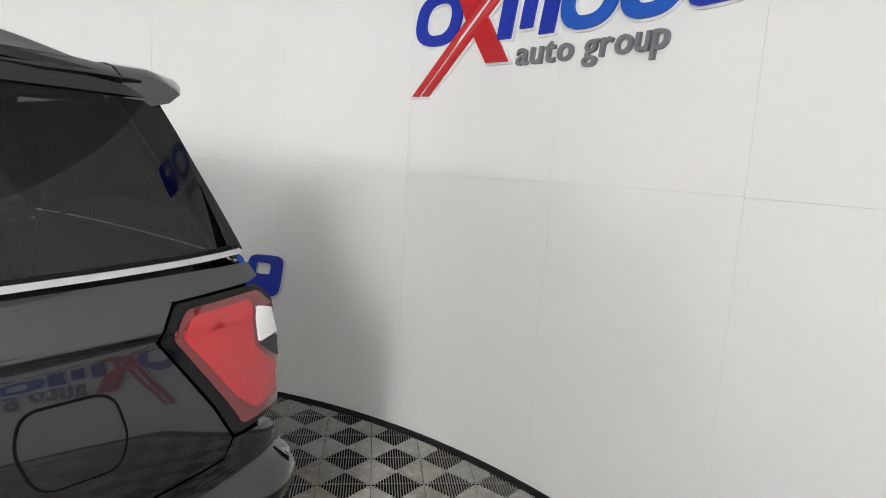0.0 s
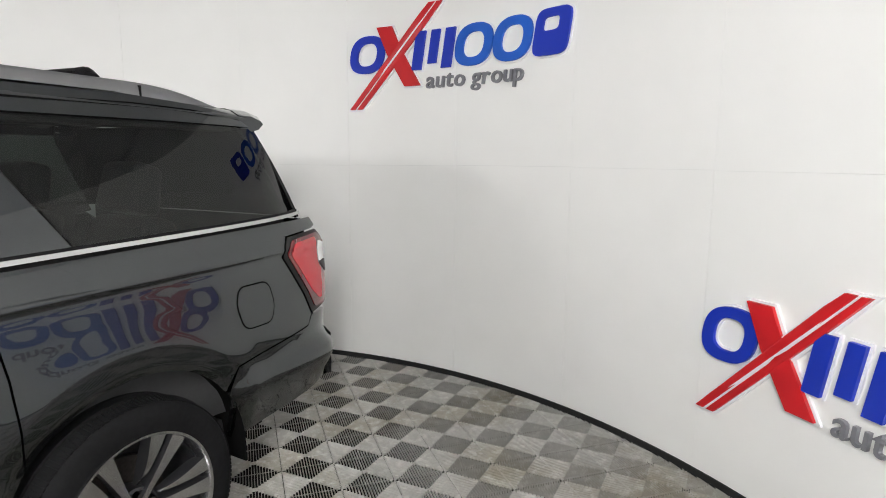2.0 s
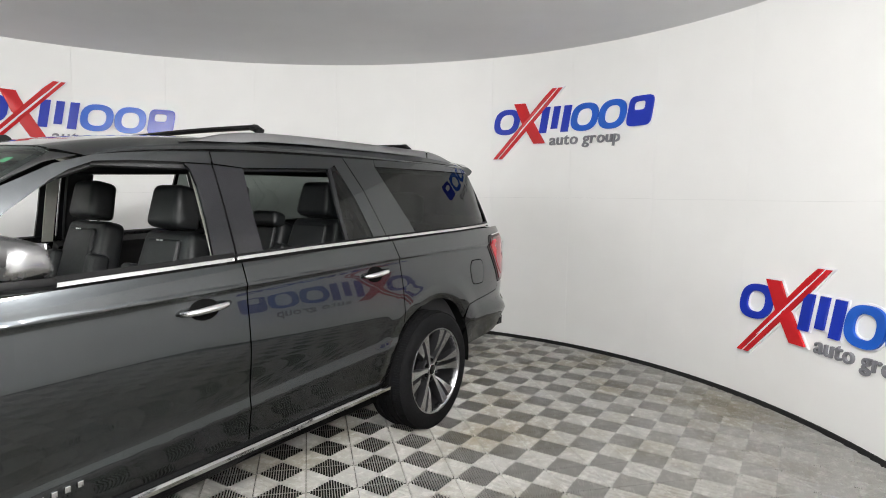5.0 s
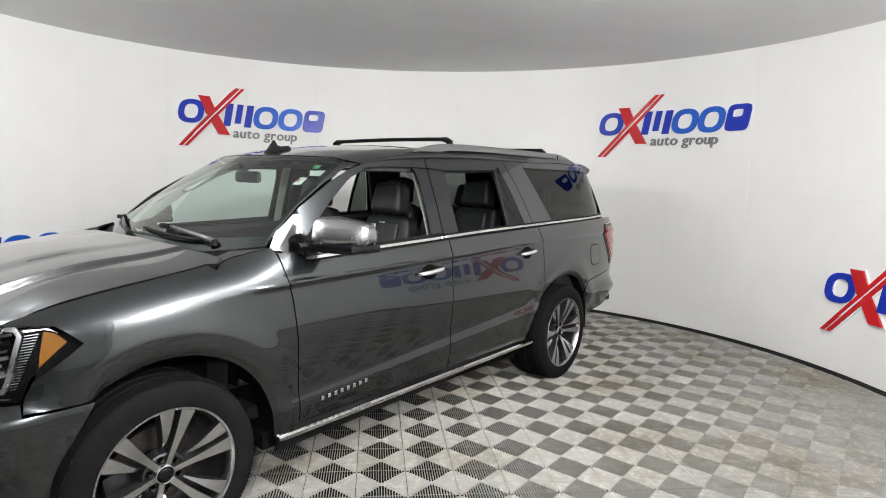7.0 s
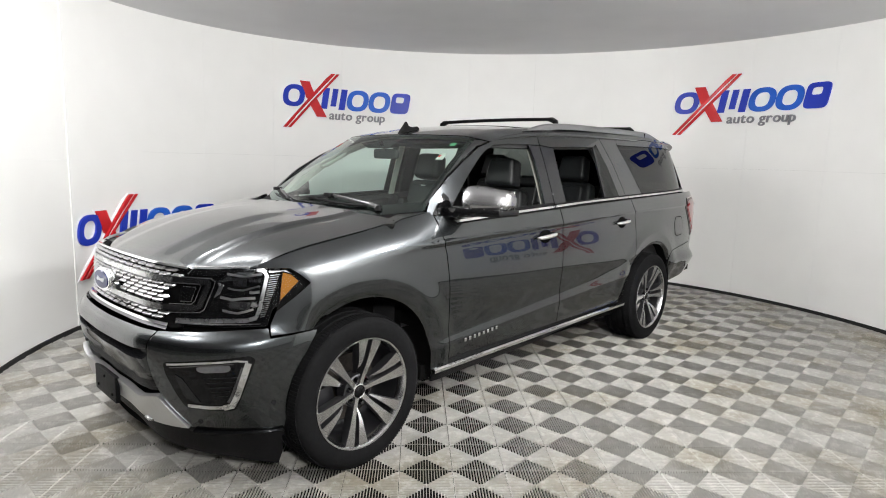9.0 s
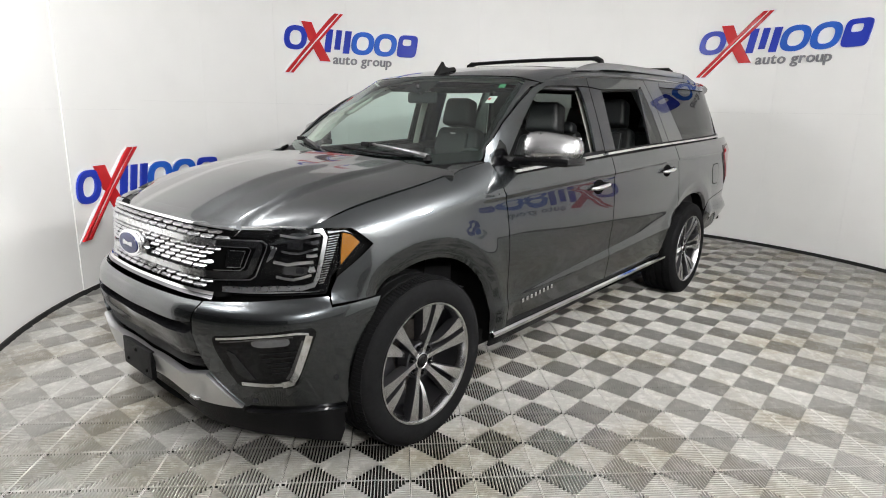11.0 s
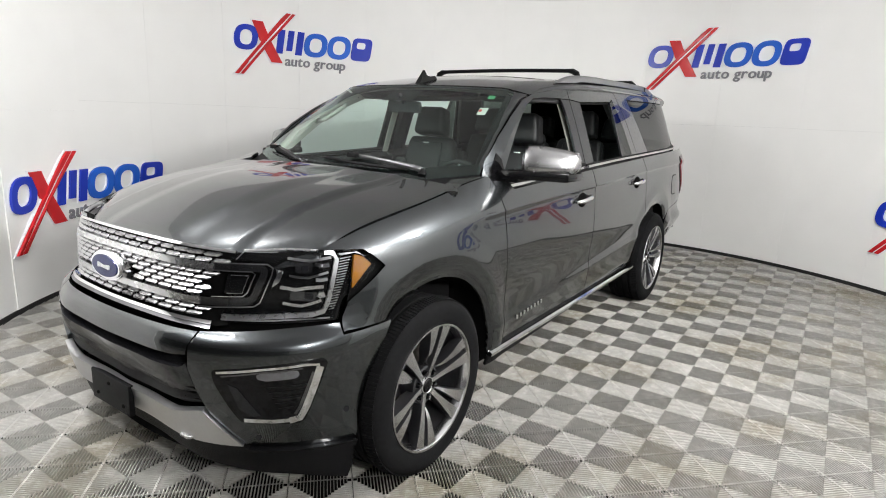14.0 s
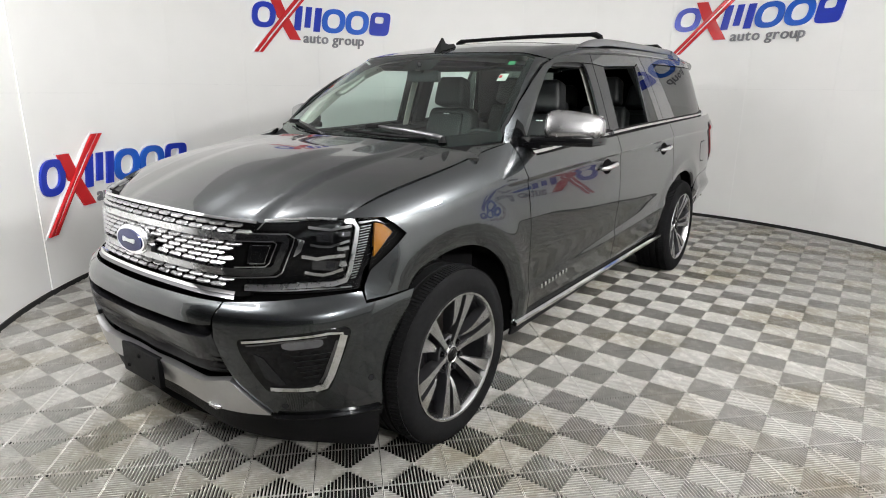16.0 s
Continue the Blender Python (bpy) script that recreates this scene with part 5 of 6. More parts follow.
# headlamps
for side in (1, -1):
    lamp = panel("headlamp", rounded([(0.672, 1.068), (0.91, 1.076), (1.06, 1.074), (1.145, 1.068), (1.187, 1.060), (1.226, 1.031), (1.267, 0.996), (1.196, 0.940), (1.112, 0.876), (1.082, 0.806), (0.82, 0.806), (0.585, 0.806), (0.60, 0.86)], 0.010), f_nose, M_BLACK, car, side, step=nose_step, lift=-0.030, thick=0.02, label="black headlamp with chrome blades and amber corner")
    nose_strip("lamp_bar", [(0.60, 0.820), (0.82, 0.828), (0.98, 0.831), (1.026, 0.842), (1.044, 0.872), (1.068, 0.960), (1.090, 1.035), (1.075, 1.060), (1.040, 1.064)], 0.018, M_SATIN, lamp, -0.004, 0.02, side, "bent silver bar round the lamp")
    nose_strip("lamp_bar", [(0.60, 0.812), (0.82, 0.814), (1.05, 0.818)], 0.005, M_CHROME, lamp, -0.006, 0.01, side)
    nose_strip("lamp_bar", [(0.69, 1.069), (0.90, 1.075), (1.05, 1.070)], 0.007, M_SATIN, lamp, -0.006, 0.015, side)
    panel("amber_lens", rounded([(1.166, 1.049), (1.204, 1.038), (1.243, 1.003), (1.208, 0.975), (1.146, 0.917), (1.150, 0.965)], 0.006), f_nose, M_AMBER, lamp, side, step=nose_step, lift=-0.006, thick=0.012, label="amber side reflector")
    panel("clear_corner", rounded([(1.100, 1.057), (1.183, 1.056), (1.222, 1.030), (1.240, 1.012), (1.206, 1.042), (1.170, 1.053), (1.105, 1.048)], 0.004), f_nose, M_SATIN, lamp, side, step=nose_step, lift=-0.008, thick=0.012, gap=0)
    for k in range(20):
        z = 0.846 + 0.0099 * k
        t = (z - 0.846) / 0.2
        s0 = 1.048 + 0.062 * t
        s1 = 1.066 + 0.092 * t ** 0.9 if z > 0.90 else 1.070 + 0.10 * t
        panel("rib", [(s0, z), (s1, z + 0.004), (s1, z + 0.0068), (s0, z + 0.0028)], f_nose, M_SATIN, lamp, side, step=0.1, lift=-0.010, thick=0.004, gap=0)
    # two stacked projector units between bright blades
    for box_out, face in (([(0.915, 1.026), (0.990, 1.024), (0.986, 0.985), (0.918, 0.988)], [(0.945, 1.016), (0.972, 1.014), (0.970, 0.994), (0.944, 0.996)]), ([(0.895, 0.920), (1.006, 0.912), (0.998, 0.876), (0.890, 0.884)], [(0.955, 0.911), (0.990, 0.907), (0.985, 0.884), (0.952, 0.889)])):
        unit = panel("projector", rounded(box_out, 0.006), f_nose, M_SMOKE, lamp, side, step=0.03, lift=-0.014, thick=0.014, gap=0, label="square projector unit")
        panel("lens", rounded(face, 0.006), f_nose, M_PIANO, unit, side, step=0.03, lift=-0.010, thick=0.004, gap=0)
    for pts, wd in (([(0.885, 1.042), (0.985, 1.031), (1.020, 1.038), (1.066, 1.044)], 0.010), ([(0.890, 0.979), (0.930, 0.972), (0.972, 0.970), (1.010, 0.980), (1.050, 0.990)], 0.009), ([(0.850, 0.936), (0.890, 0.930), (0.915, 0.925), (0.965, 0.932), (1.030, 0.936)], 0.013), ([(0.860, 0.876), (0.900, 0.868), (0.941, 0.864), (0.980, 0.872), (1.020, 0.884)], 0.011)):
        nose_strip("blade", pts, wd, M_CHROME, lamp, -0.005, 0.022, side, "bright wavy blade")
    nose_strip("blade", [(1.000, 1.020), (1.030, 1.012), (1.058, 1.016)], 0.016, M_SMOKE, lamp, -0.014, 0.012, side)
    nose_strip("blade", [(1.000, 0.960), (1.020, 0.958), (1.048, 0.962)], 0.012, M_SATIN, lamp, -0.014, 0.012, side)
    nose_strip("blade", [(1.008, 0.905), (1.020, 0.900), (1.034, 0.905)], 0.022, M_SATIN, lamp, -0.014, 0.012, side)
    panel("inner_blade", rounded([(0.832, 1.003), (0.866, 0.995), (0.858, 0.975), (0.846, 0.950), (0.812, 0.930), (0.826, 0.960), (0.838, 0.980)], 0.006), f_nose, M_CHROME, lamp, side, step=0.02, lift=-0.018, thick=0.01, gap=0)
    # the broad bent band that carries the grille bars round into the lamp
    band_mid = [(0.56, 1.003), (0.70, 1.007), (0.775, 1.007), (0.789, 0.996), (0.786, 0.984), (0.741, 0.897), (0.717, 0.883), (0.62, 0.873), (0.50, 0.872)]
    nose_strip("lamp_frame", band_mid, 0.030, M_SMOKE, lamp, -0.003, 0.02, side, "broad smoked-chrome band")
    nose_strip("lamp_frame", [(0.56, 1.018), (0.677, 1.020), (0.80, 1.020), (0.824, 1.006), (0.818, 0.983), (0.767, 0.879), (0.741, 0.864), (0.574, 0.853), (0.50, 0.852)], 0.005, M_CHROME, lamp, 0.000, 0.015, side, "bright edge")
    nose_strip("lamp_frame", [(0.54, 0.990), (0.735, 0.993), (0.750, 0.984), (0.714, 0.914), (0.693, 0.900), (0.56, 0.892)], 0.004, M_CHROME, lamp, 0.000, 0.015, side, "bright edge")
    panel("inner_panel", rounded([(0.630, 0.983), (0.728, 0.985), (0.692, 0.908), (0.610, 0.904)], 0.008), f_nose, M_BLACK, lamp, side, step=nose_step, lift=-0.004, thick=0.03)
    nose_strip("inner_edge", [(0.645, 0.977), (0.722, 0.978), (0.690, 0.911), (0.625, 0.908)], 0.003, M_SATIN, lamp, -0.002, 0.006, side)
    panel("upper_block", rounded([(0.655, 1.030), (0.690, 1.064), (0.848, 1.064), (0.866, 1.045), (0.832, 1.027)], 0.006), f_nose, M_BLACK, lamp, side, step=nose_step, lift=-0.004, thick=0.03)
    nose_strip("inner_edge", [(0.663, 1.034), (0.694, 1.062), (0.845, 1.063)], 0.003, M_SATIN, lamp, -0.002, 0.006, side)
    panel("lens_cover", rounded([(0.640, 1.064), (0.91, 1.074), (1.06, 1.072), (1.145, 1.066), (1.186, 1.058), (1.225, 1.030), (1.265, 0.996), (1.195, 0.941), (1.111, 0.877), (1.080, 0.808), (0.82, 0.808), (0.62, 0.808)], 0.010), f_nose, G_LENS, lamp, side, step=nose_step, lift=0.003, thick=0.0)
    # fog lamp recess with a bright hook-shaped frame
    bmp = bumper if side > 0 else bumper_b
    recess = panel("fog_recess", rounded([(0.600, 0.650), (0.78, 0.672), (1.002, 0.690), (1.026, 0.670), (0.985, 0.560), (0.940, 0.438), (0.910, 0.428), (0.700, 0.438), (0.66, 0.50), (0.61, 0.60)], 0.02), f_nose, M_BLACK, bmp, side, step=nose_step, lift=0.002, thick=0.01, label="gloss black fog lamp recess")
    nose_strip("fog_frame", [(0.625, 0.643), (0.78, 0.661), (0.941, 0.671), (0.987, 0.666), (0.987, 0.642)], 0.009, M_CHROME, recess, 0.008, 0.015, side, "chrome frame")
    nose_strip("fog_frame", [(0.992, 0.658), (0.972, 0.595), (0.940, 0.500), (0.918, 0.458), (0.880, 0.450)], 0.028, M_CHROME, recess, 0.008, 0.015, side, "chrome frame")
    nose_strip("fog_frame", [(0.968, 0.640), (0.950, 0.592), (0.917, 0.502), (0.900, 0.474)], 0.012, M_SMOKE, recess, 0.006, 0.02, side, "dark inner bevel")
    nose_strip("fog_frame", [(0.640, 0.630), (0.78, 0.649), (0.930, 0.658)], 0.006, M_SMOKE, recess, 0.006, 0.02, side, "dark inner bevel")
    nose_strip("fog_frame", [(0.905, 0.452), (0.82, 0.450), (0.715, 0.456)], 0.016, M_CHROME, recess, 0.008, 0.015, side, "chrome frame")
    panel("fog_lamp", rounded([(0.765, 0.642), (0.80, 0.650), (0.915, 0.653), (0.920, 0.632), (0.905, 0.620), (0.80, 0.614), (0.77, 0.622)], 0.012), f_nose, M_FOG, recess, side, step=nose_step, lift=0.004, thick=0.01, label="clear fog lamp")
    panel("fog_lens", rounded([(0.80, 0.646), (0.910, 0.648), (0.905, 0.626), (0.81, 0.620)], 0.01), f_nose, M_FOG, recess, side, step=nose_step, lift=0.0055, thick=0.002)
    for k in range(5):
        z = 0.585 - 0.022 * k
        panel("louvre", [(0.80 + 0.01 * k, z), (0.945 - 0.012 * k, z + 0.006), (0.945 - 0.012 * k, z + 0.012), (0.80 + 0.01 * k, z + 0.006)], f_nose, M_TRIM, recess, side, step=0.1, lift=0.006, thick=0.004, gap=0)
    panel("vane", [(0.665, 0.60), (0.70, 0.585), (0.775, 0.475), (0.75, 0.47), (0.70, 0.50)], f_nose, M_PIANO, recess, side, step=0.1, lift=0.006, thick=0.004, gap=0)
    # round parking sensors
    for s, z in ((1.10, 0.455), (0.76, 0.372)):
        p = f_nose(s, z)
        bm = bmesh.new()
        d = Vector((p.x - 1.6, p.y, 0)).normalized()
        bmesh.ops.create_cone(bm, cap_ends=True, segments=18, radius1=0.012, radius2=0.011, depth=0.006, matrix=Matrix.Translation((p.x, p.y, p.z)) @ d.to_track_quat("Z", "Y").to_matrix().to_4x4())
        for v in bm.verts:
            v.co.y *= side
        part("sensor", bm, M_PIANO, bmp)

# ---------------------------------------------------------------- the car: wheels
def wheel(x, side, rot):
    hub = new("wheel")
    hub.parent = car
    hub.matrix_world = pose(x, side * 0.855, HUB_Z) @ Matrix.Diagonal((1, side, 1, 1)) @ pose(0, 0, 0, 0, rot, 0)
    hub["label"] = "black tyre on a bright multi-spoke alloy rim"
    R = HUB_Z
    bm = bmesh.new()
    lathe(bm, [(0.282, 0.128), (0.290, 0.138), (0.302, 0.141), (0.330, 0.146), (0.360, 0.143), (0.382, 0.132), (0.392, 0.118), (0.396, 0.103), (R, 0.085), (R, 0.062), (R - 0.008, 0.060), (R - 0.008, 0.050), (R, 0.048), (R, 0.008), (R - 0.008, 0.006), (R - 0.008, -0.006), (R, -0.008),
               (R, -0.048), (R - 0.008, -0.050), (R - 0.008, -0.060), (R, -0.062), (R, -0.085), (0.392, -0.118), (0.375, -0.138), (0.33, -0.146), (0.285, -0.130)], 72)
    bmesh.ops.recalc_face_normals(bm, faces=bm.faces)
    tyre = part("tyre", bm, M_RUBBER, hub, "black tyre with worn tread", 40)
    # tread blocks at the shoulder
    bm = bmesh.new()
    for i in range(150):
        a = 2 * math.pi * i / 150
        for o in (0.100, -0.100):
            m = Matrix.Rotation(a, 4, "Y") @ pose(R - 0.004, o, 0, 0, 0, 12 if o > 0 else -12)
            box(bm, -0.008, 0.0050, -0.024, 0.024, -0.0056, 0.0056, m=m)
    part("tread", bm, M_RUBBER, tyre)["kind"] = "stuff"
    # barrel and lip
    bm = bmesh.new()
    lathe(bm, [(0.283, 0.130), (0.290, 0.136), (0.288, 0.142), (0.279, 0.140), (0.272, 0.128), (0.266, 0.10), (0.262, 0.02), (0.258, -0.10), (0.268, -0.12)], 72)
    bmesh.ops.recalc_face_normals(bm, faces=bm.faces)
    rim = part("rim", bm, M_ALLOY, hub, "machined alloy rim", 40)
    bm = bmesh.new()
    lathe(bm, [(0.264, 0.095), (0.261, 0.02), (0.256, -0.098), (0.20, -0.10), (0.01, -0.10)], 48)
    part("barrel", bm, M_POCKET, rim)
    # brake disc and calliper
    bm = bmesh.new()
    lathe(bm, [(0.08, 0.0), (0.175, 0.0), (0.175, -0.028), (0.08, -0.028)], 48)
    bmesh.ops.recalc_face_normals(bm, faces=bm.faces)
    part("brake_disc", bm, M_DISC, hub)
    bm = bmesh.new()
    box(bm, 0.10, 0.205, -0.055, 0.03, -0.075, 0.075, 0.02)
    part("calliper", bm, M_POCKET, hub)
    # hub
    bm = bmesh.new()
    lathe(bm, [(0.0, 0.103), (0.028, 0.103), (0.034, 0.098), (0.036, 0.090), (0.046, 0.093), (0.049, 0.086), (0.076, 0.086), (0.080, 0.092), (0.088, 0.088), (0.090, 0.03)], 48)
    bmesh.ops.recalc_face_normals(bm, faces=bm.faces)
    part("hub", bm, M_POCKET, rim)
    bm = bmesh.new()
    lathe(bm, [(0.033, 0.090), (0.0335, 0.1015), (0.035, 0.1030), (0.039, 0.1020), (0.041, 0.0980), (0.042, 0.085)], 40)
    bmesh.ops.recalc_face_normals(bm, faces=bm.faces)
    part("hub_ring", bm, M_ALLOY, rim)
    bm = bmesh.new()
    lathe(bm, [(0.0, 0.110), (0.022, 0.109), (0.030, 0.105), (0.033, 0.098)], 32)
    part("centre_cap", bm, M_BLACK, rim)
    for i in range(6):
        a = 2 * math.pi * (i + 0.5) / 6
        bm = bmesh.new()
        bmesh.ops.create_cone(bm, cap_ends=True, segments=12, radius1=0.0135, radius2=0.0095, depth=0.026, matrix=Matrix.Rotation(a, 4, "Y") @ pose(0.064, 0.096, 0, -90, 0, 0))
        part("wheel_nut", bm, M_SMOKE, rim, "bright domed wheel nut")
    # six long spokes that widen outwards, each with a shorter one that sinks away towards the hub
    long_rows = ((0.036, 0.0140, 0.098, 0.02), (0.075, 0.0135, 0.102, 0.045), (0.12, 0.0150, 0.110, 0.06), (0.17, 0.0190, 0.119, 0.06), (0.22, 0.0245, 0.127, 0.058), (0.258, 0.0295, 0.132, 0.05), (0.281, 0.0325, 0.1345, 0.04))
    short_rows = ((0.090, 0.0050, 0.070, 0.02), (0.125, 0.0085, 0.098, 0.04), (0.16, 0.0130, 0.1135, 0.055), (0.20, 0.0195, 0.1225, 0.058), (0.24, 0.0265, 0.129, 0.055), (0.281, 0.0325, 0.1345, 0.04))
    for i in range(6):
        for spec, turn in ((long_rows, 0.0), (short_rows, -18.5)):
            bm = bmesh.new()
            rings = []
            for r, w, o, dep in spec:
                ang = 2 * math.pi * i / 6 + radians(turn * (1.0 + 0.15 * max(0.0, 0.2 - r) / 0.2))
                c = Vector((r * math.cos(ang), 0, r * math.sin(ang)))
                tang = Vector((-math.sin(ang), 0, math.cos(ang)))
                rings.append([bm.verts.new(c + tang * u + Vector((0, v, 0))) for u, v in ((-w * 0.8, o - dep), (-w, o - 0.006), (-w + 0.002, o), (w - 0.002, o), (w, o - 0.006), (w * 0.8, o - dep))])
            for c, d in zip(rings, rings[1:]):
                for k in range(6):
                    bm.faces.new((c[k], c[(k + 1) % 6], d[(k + 1) % 6], d[k]))
            bm.faces.new(rings[0])
            bm.faces.new(rings[-1])
            bmesh.ops.recalc_face_normals(bm, faces=bm.faces)
            for f in bm.faces:
                f.material_index = 0 if abs(f.normal.y) > 0.75 and f.calc_center_median().y > 0.08 else 1
            sp = part("spoke", bm, M_ALLOY, rim, smooth=30)
            sp.data.materials.append(M_POCKET)
    return hub


wheel(AXLE_F, 1, 12)
wheel(AXLE_F, -1, 40)
wheel(AXLE_R, 1, 56)
wheel(AXLE_R, -1, 7)
# wheel-house liners
for cx in (ARCH_F, ARCH_R):
    for side in (1, -1):
        bm = bmesh.new()
        rows = []
        for i in range(25):
            a = radians(-7 + 194 * i / 24)
            rows.append([bm.verts.new((cx + r * math.cos(a), side * y, ARCH_Z + r * math.sin(a))) for r, y in ((0.489, min(0.945, PLAN(cx + 0.49 * math.cos(a)) - 0.04)), (0.495, 0.86), (0.50, 0.62), (0.30, 0.60))])
        for c, d in zip(rows, rows[1:]):
            for k in range(3):
                bm.faces.new((c[k], c[k + 1], d[k + 1], d[k]))
        part("arch_liner", bm, M_SHADE, car)
bm = bmesh.new()
box(bm, -2.6, 2.3, -0.62, 0.62, 0.28, 0.50)
part("underbody", bm, M_SHADE, car)
bm = bmesh.new()
box(bm, -1.15, 1.18, -0.90, 0.90, 0.31, 0.40, 0.01)
part("underbody", bm, M_SHADE, car)

# ---------------------------------------------------------------- the car: mirrors and cabin
for side in (1, -1):
    fold = (0.0, 0.0) if side > 0 else (0.10, 0.06)
    bm = bmesh.new()
    bmesh.ops.create_cube(bm, size=1)
    bmesh.ops.subdivide_edges(bm, edges=bm.edges[:], cuts=5, use_grid_fill=True)
    for v in bm.verts:
        p = v.co * 2
        k = (abs(p.x) ** 4 + abs(p.y) ** 4 + abs(p.z) ** 4) ** 0.25
        p = p / max(k, 1e-6)
        x = p.x * 0.085 * (1 - 0.16 * p.z) * (1 if p.x < 0 else (1.0 - 0.22 * p.y))
        y = p.y * 0.132 + 0.02 * p.x
        z = p.z * (0.068 - 0.012 * p.y) - 0.006 * p.y
        v.co = Vector((0.850 + x + 0.05 * (-p.y) - fold[0], side * (1.098 + y - fold[1]), 1.362 + z))
    mir = part("mirror", bm, M_CAP, car, "satin chrome wing mirror on a black base", 60)
    bm = bmesh.new()
    box(bm, 0.77, 0.965, 0.955, 1.225, 1.268, 1.312, 0.018)
    for v in bm.verts:
        v.co.x += 0.05 * (1.098 - v.co.y) / 0.13 * 0.8 - fold[0]
        v.co.y = side * (v.co.y - fold[1])
    part("mirror_base", bm, M_BLACK, mir, "gloss black lower shell")
    bm = bmesh.new()
    box(bm, 0.84, 1.00, 0.86, 0.99, 1.250, 1.310, 0.02)
    for v in bm.verts:
        v.co.y *= side
    part("mirror_foot", bm, M_BLACK, mir)
    bm = bmesh.new()
    box(bm, 0.785, 0.792, 0.995, 1.195, 1.315, 1.410, 0.003)
    for v in bm.verts:
        v.co.x += 0.05 * (1.098 - v.co.y) / 0.13 - fold[0]
        v.co.y = side * (v.co.y - fold[1])
    part("mirror_glass", bm, M_CHROME, mir)
    panel("sail_cover", [(1.062, 1.268), (0.955, 1.390), (0.925, 1.360), (0.925, belt(0.93) + 0.012), (1.03, belt(1.0) + 0.02)], f_upper, M_BLACK, car, side, lift=0.003)


def seat(x, y, width, lean=14, head=True, seam=True, z=0.66):
    """A leather seat: cushion with bolsters, a padded back, a headrest on two posts. x, y: foot of the back."""
    s = new("seat")
    s.parent = car
    s.matrix_world = pose(x, y, z)
    s["label"] = "black leather seat with stitched panels"
    w = width / 2
    bm = bmesh.new()
    box(bm, -0.02, 0.52, -w, w, 0.0, 0.15, 0.05, segments=4)
    part("cushion", bm, M_LEATHER, s)
    lean_m = pose(0.0, 0, 0.10, 0, -lean, 0)
    bm = bmesh.new()
    box(bm, -0.13, 0.0, -w, w, 0.0, 0.65, 0.05, segments=4)
    for v in bm.verts:
        t = v.co.z / 0.65
        v.co.y *= 1.0 - 0.75 * max(0, t - 0.50) ** 1.3
        v.co.x -= 0.018 * max(0, t - 0.55) * 2
    bmesh.ops.transform(bm, matrix=lean_m, verts=bm.verts)
    back = part("backrest", bm, M_LEATHER, s)
    bm = bmesh.new()
    box(bm, -0.03, 0.018, -w * 0.58, w * 0.58, 0.10, 0.60, 0.018, segments=3)
    for v in bm.verts:
        v.co.y *= 1.0 - 0.28 * max(0, v.co.z - 0.32) * 2
        v.co.x -= 0.012 * max(0, v.co.z - 0.40) * 4
    bmesh.ops.transform(bm, matrix=lean_m, verts=bm.verts)
    part("back_panel", bm, M_LEATHER, back)
    for sg in (-1, 1):
        bm = bmesh.new()
        box(bm, -0.06, 0.045, sg * w * 0.82 - 0.045, sg * w * 0.82 + 0.045, 0.05, 0.46, 0.035, segments=3)
        bmesh.ops.transform(bm, matrix=lean_m, verts=bm.verts)
        part("bolster", bm, M_LEATHER, back)
    if seam:
        bm = bmesh.new()
        box(bm, 0.016, 0.020, -0.026, 0.026, 0.585, 0.593, 0.001)
        bmesh.ops.transform(bm, matrix=lean_m, verts=bm.verts)
        part("seat_tag", bm, M_SATIN, back, "small pale woven tag")
    if head:
        bm = bmesh.new()
        box(bm, -0.105, 0.035, -0.140, 0.140, 0.655, 0.87, 0.045, segments=4)
        for v in bm.verts:
            up = (v.co.z - 0.665) / 0.205
            v.co.y *= 1.0 - 0.20 * max(0.0, up)
            v.co.x += 0.020 * up - 0.03 * max(0, up - 0.6)
        bmesh.ops.transform(bm, matrix=lean_m, verts=bm.verts)
        hr = part("headrest", bm, M_LEATHER, s)
        for sg in (-1, 1):
            bm = bmesh.new()
            tube(bm, [lean_m @ Vector((-0.05, sg * 0.06, 0.58)), lean_m @ Vector((-0.05, sg * 0.06, 0.70))], 0.007, 8)
            part("post", bm, M_CHROME, hr)
    return s


seat(0.04, 0.40, 0.54)
seat(0.04, -0.395, 0.54, z=0.685)
for y in (0.44, -0.44):
    seat(-0.90, y, 0.52, 16, seam=False, z=0.71)
mid_seat = seat(-0.92, 0.0, 0.34, 16, head=False, seam=False, z=0.68)
bm = bmesh.new()
box(bm, -0.06, 0.055, -0.125, 0.125, 0.60, 0.70, 0.04, segments=4)
for v in bm.verts:
    v.co.y *= 1.0 - 1.6 * max(0.0, v.co.z - 0.62)
bmesh.ops.transform(bm, matrix=pose(0.0, 0, 0.10, 0, -16, 0), verts=bm.verts)
part("headrest", bm, M_LEATHER, mid_seat, "low headrest pushed down")
for y in (0.40, -0.40):
    seat(-1.88, y, 0.56, 16, seam=False)
# dashboard, wheel, mirror
bm = bmesh.new()
prof = [(1.30, 1.17), (1.10, 1.205), (0.86, 1.19), (0.76, 1.14), (0.74, 1.02), (0.82, 0.90), (0.88, 0.62), (1.30, 0.62)]
rows = [[bm.verts.new((x, y, z + (0.02 if abs(y - 0.42) < 0.2 and 0.7 < x < 1.0 and z > 1.1 else 0))) for x, z in prof] for y in np.linspace(-0.80, 0.80, 17)]
for c, d in zip(rows, rows[1:]):
    for k in range(len(prof)):
        bm.faces.new((c[k], c[(k + 1) % len(prof)], d[(k + 1) % len(prof)], d[k]))
bmesh.ops.recalc_face_normals(bm, faces=bm.faces)
part("dashboard", bm, M_DASH, car, "dark padded dashboard", 40)
bm = bmesh.new()
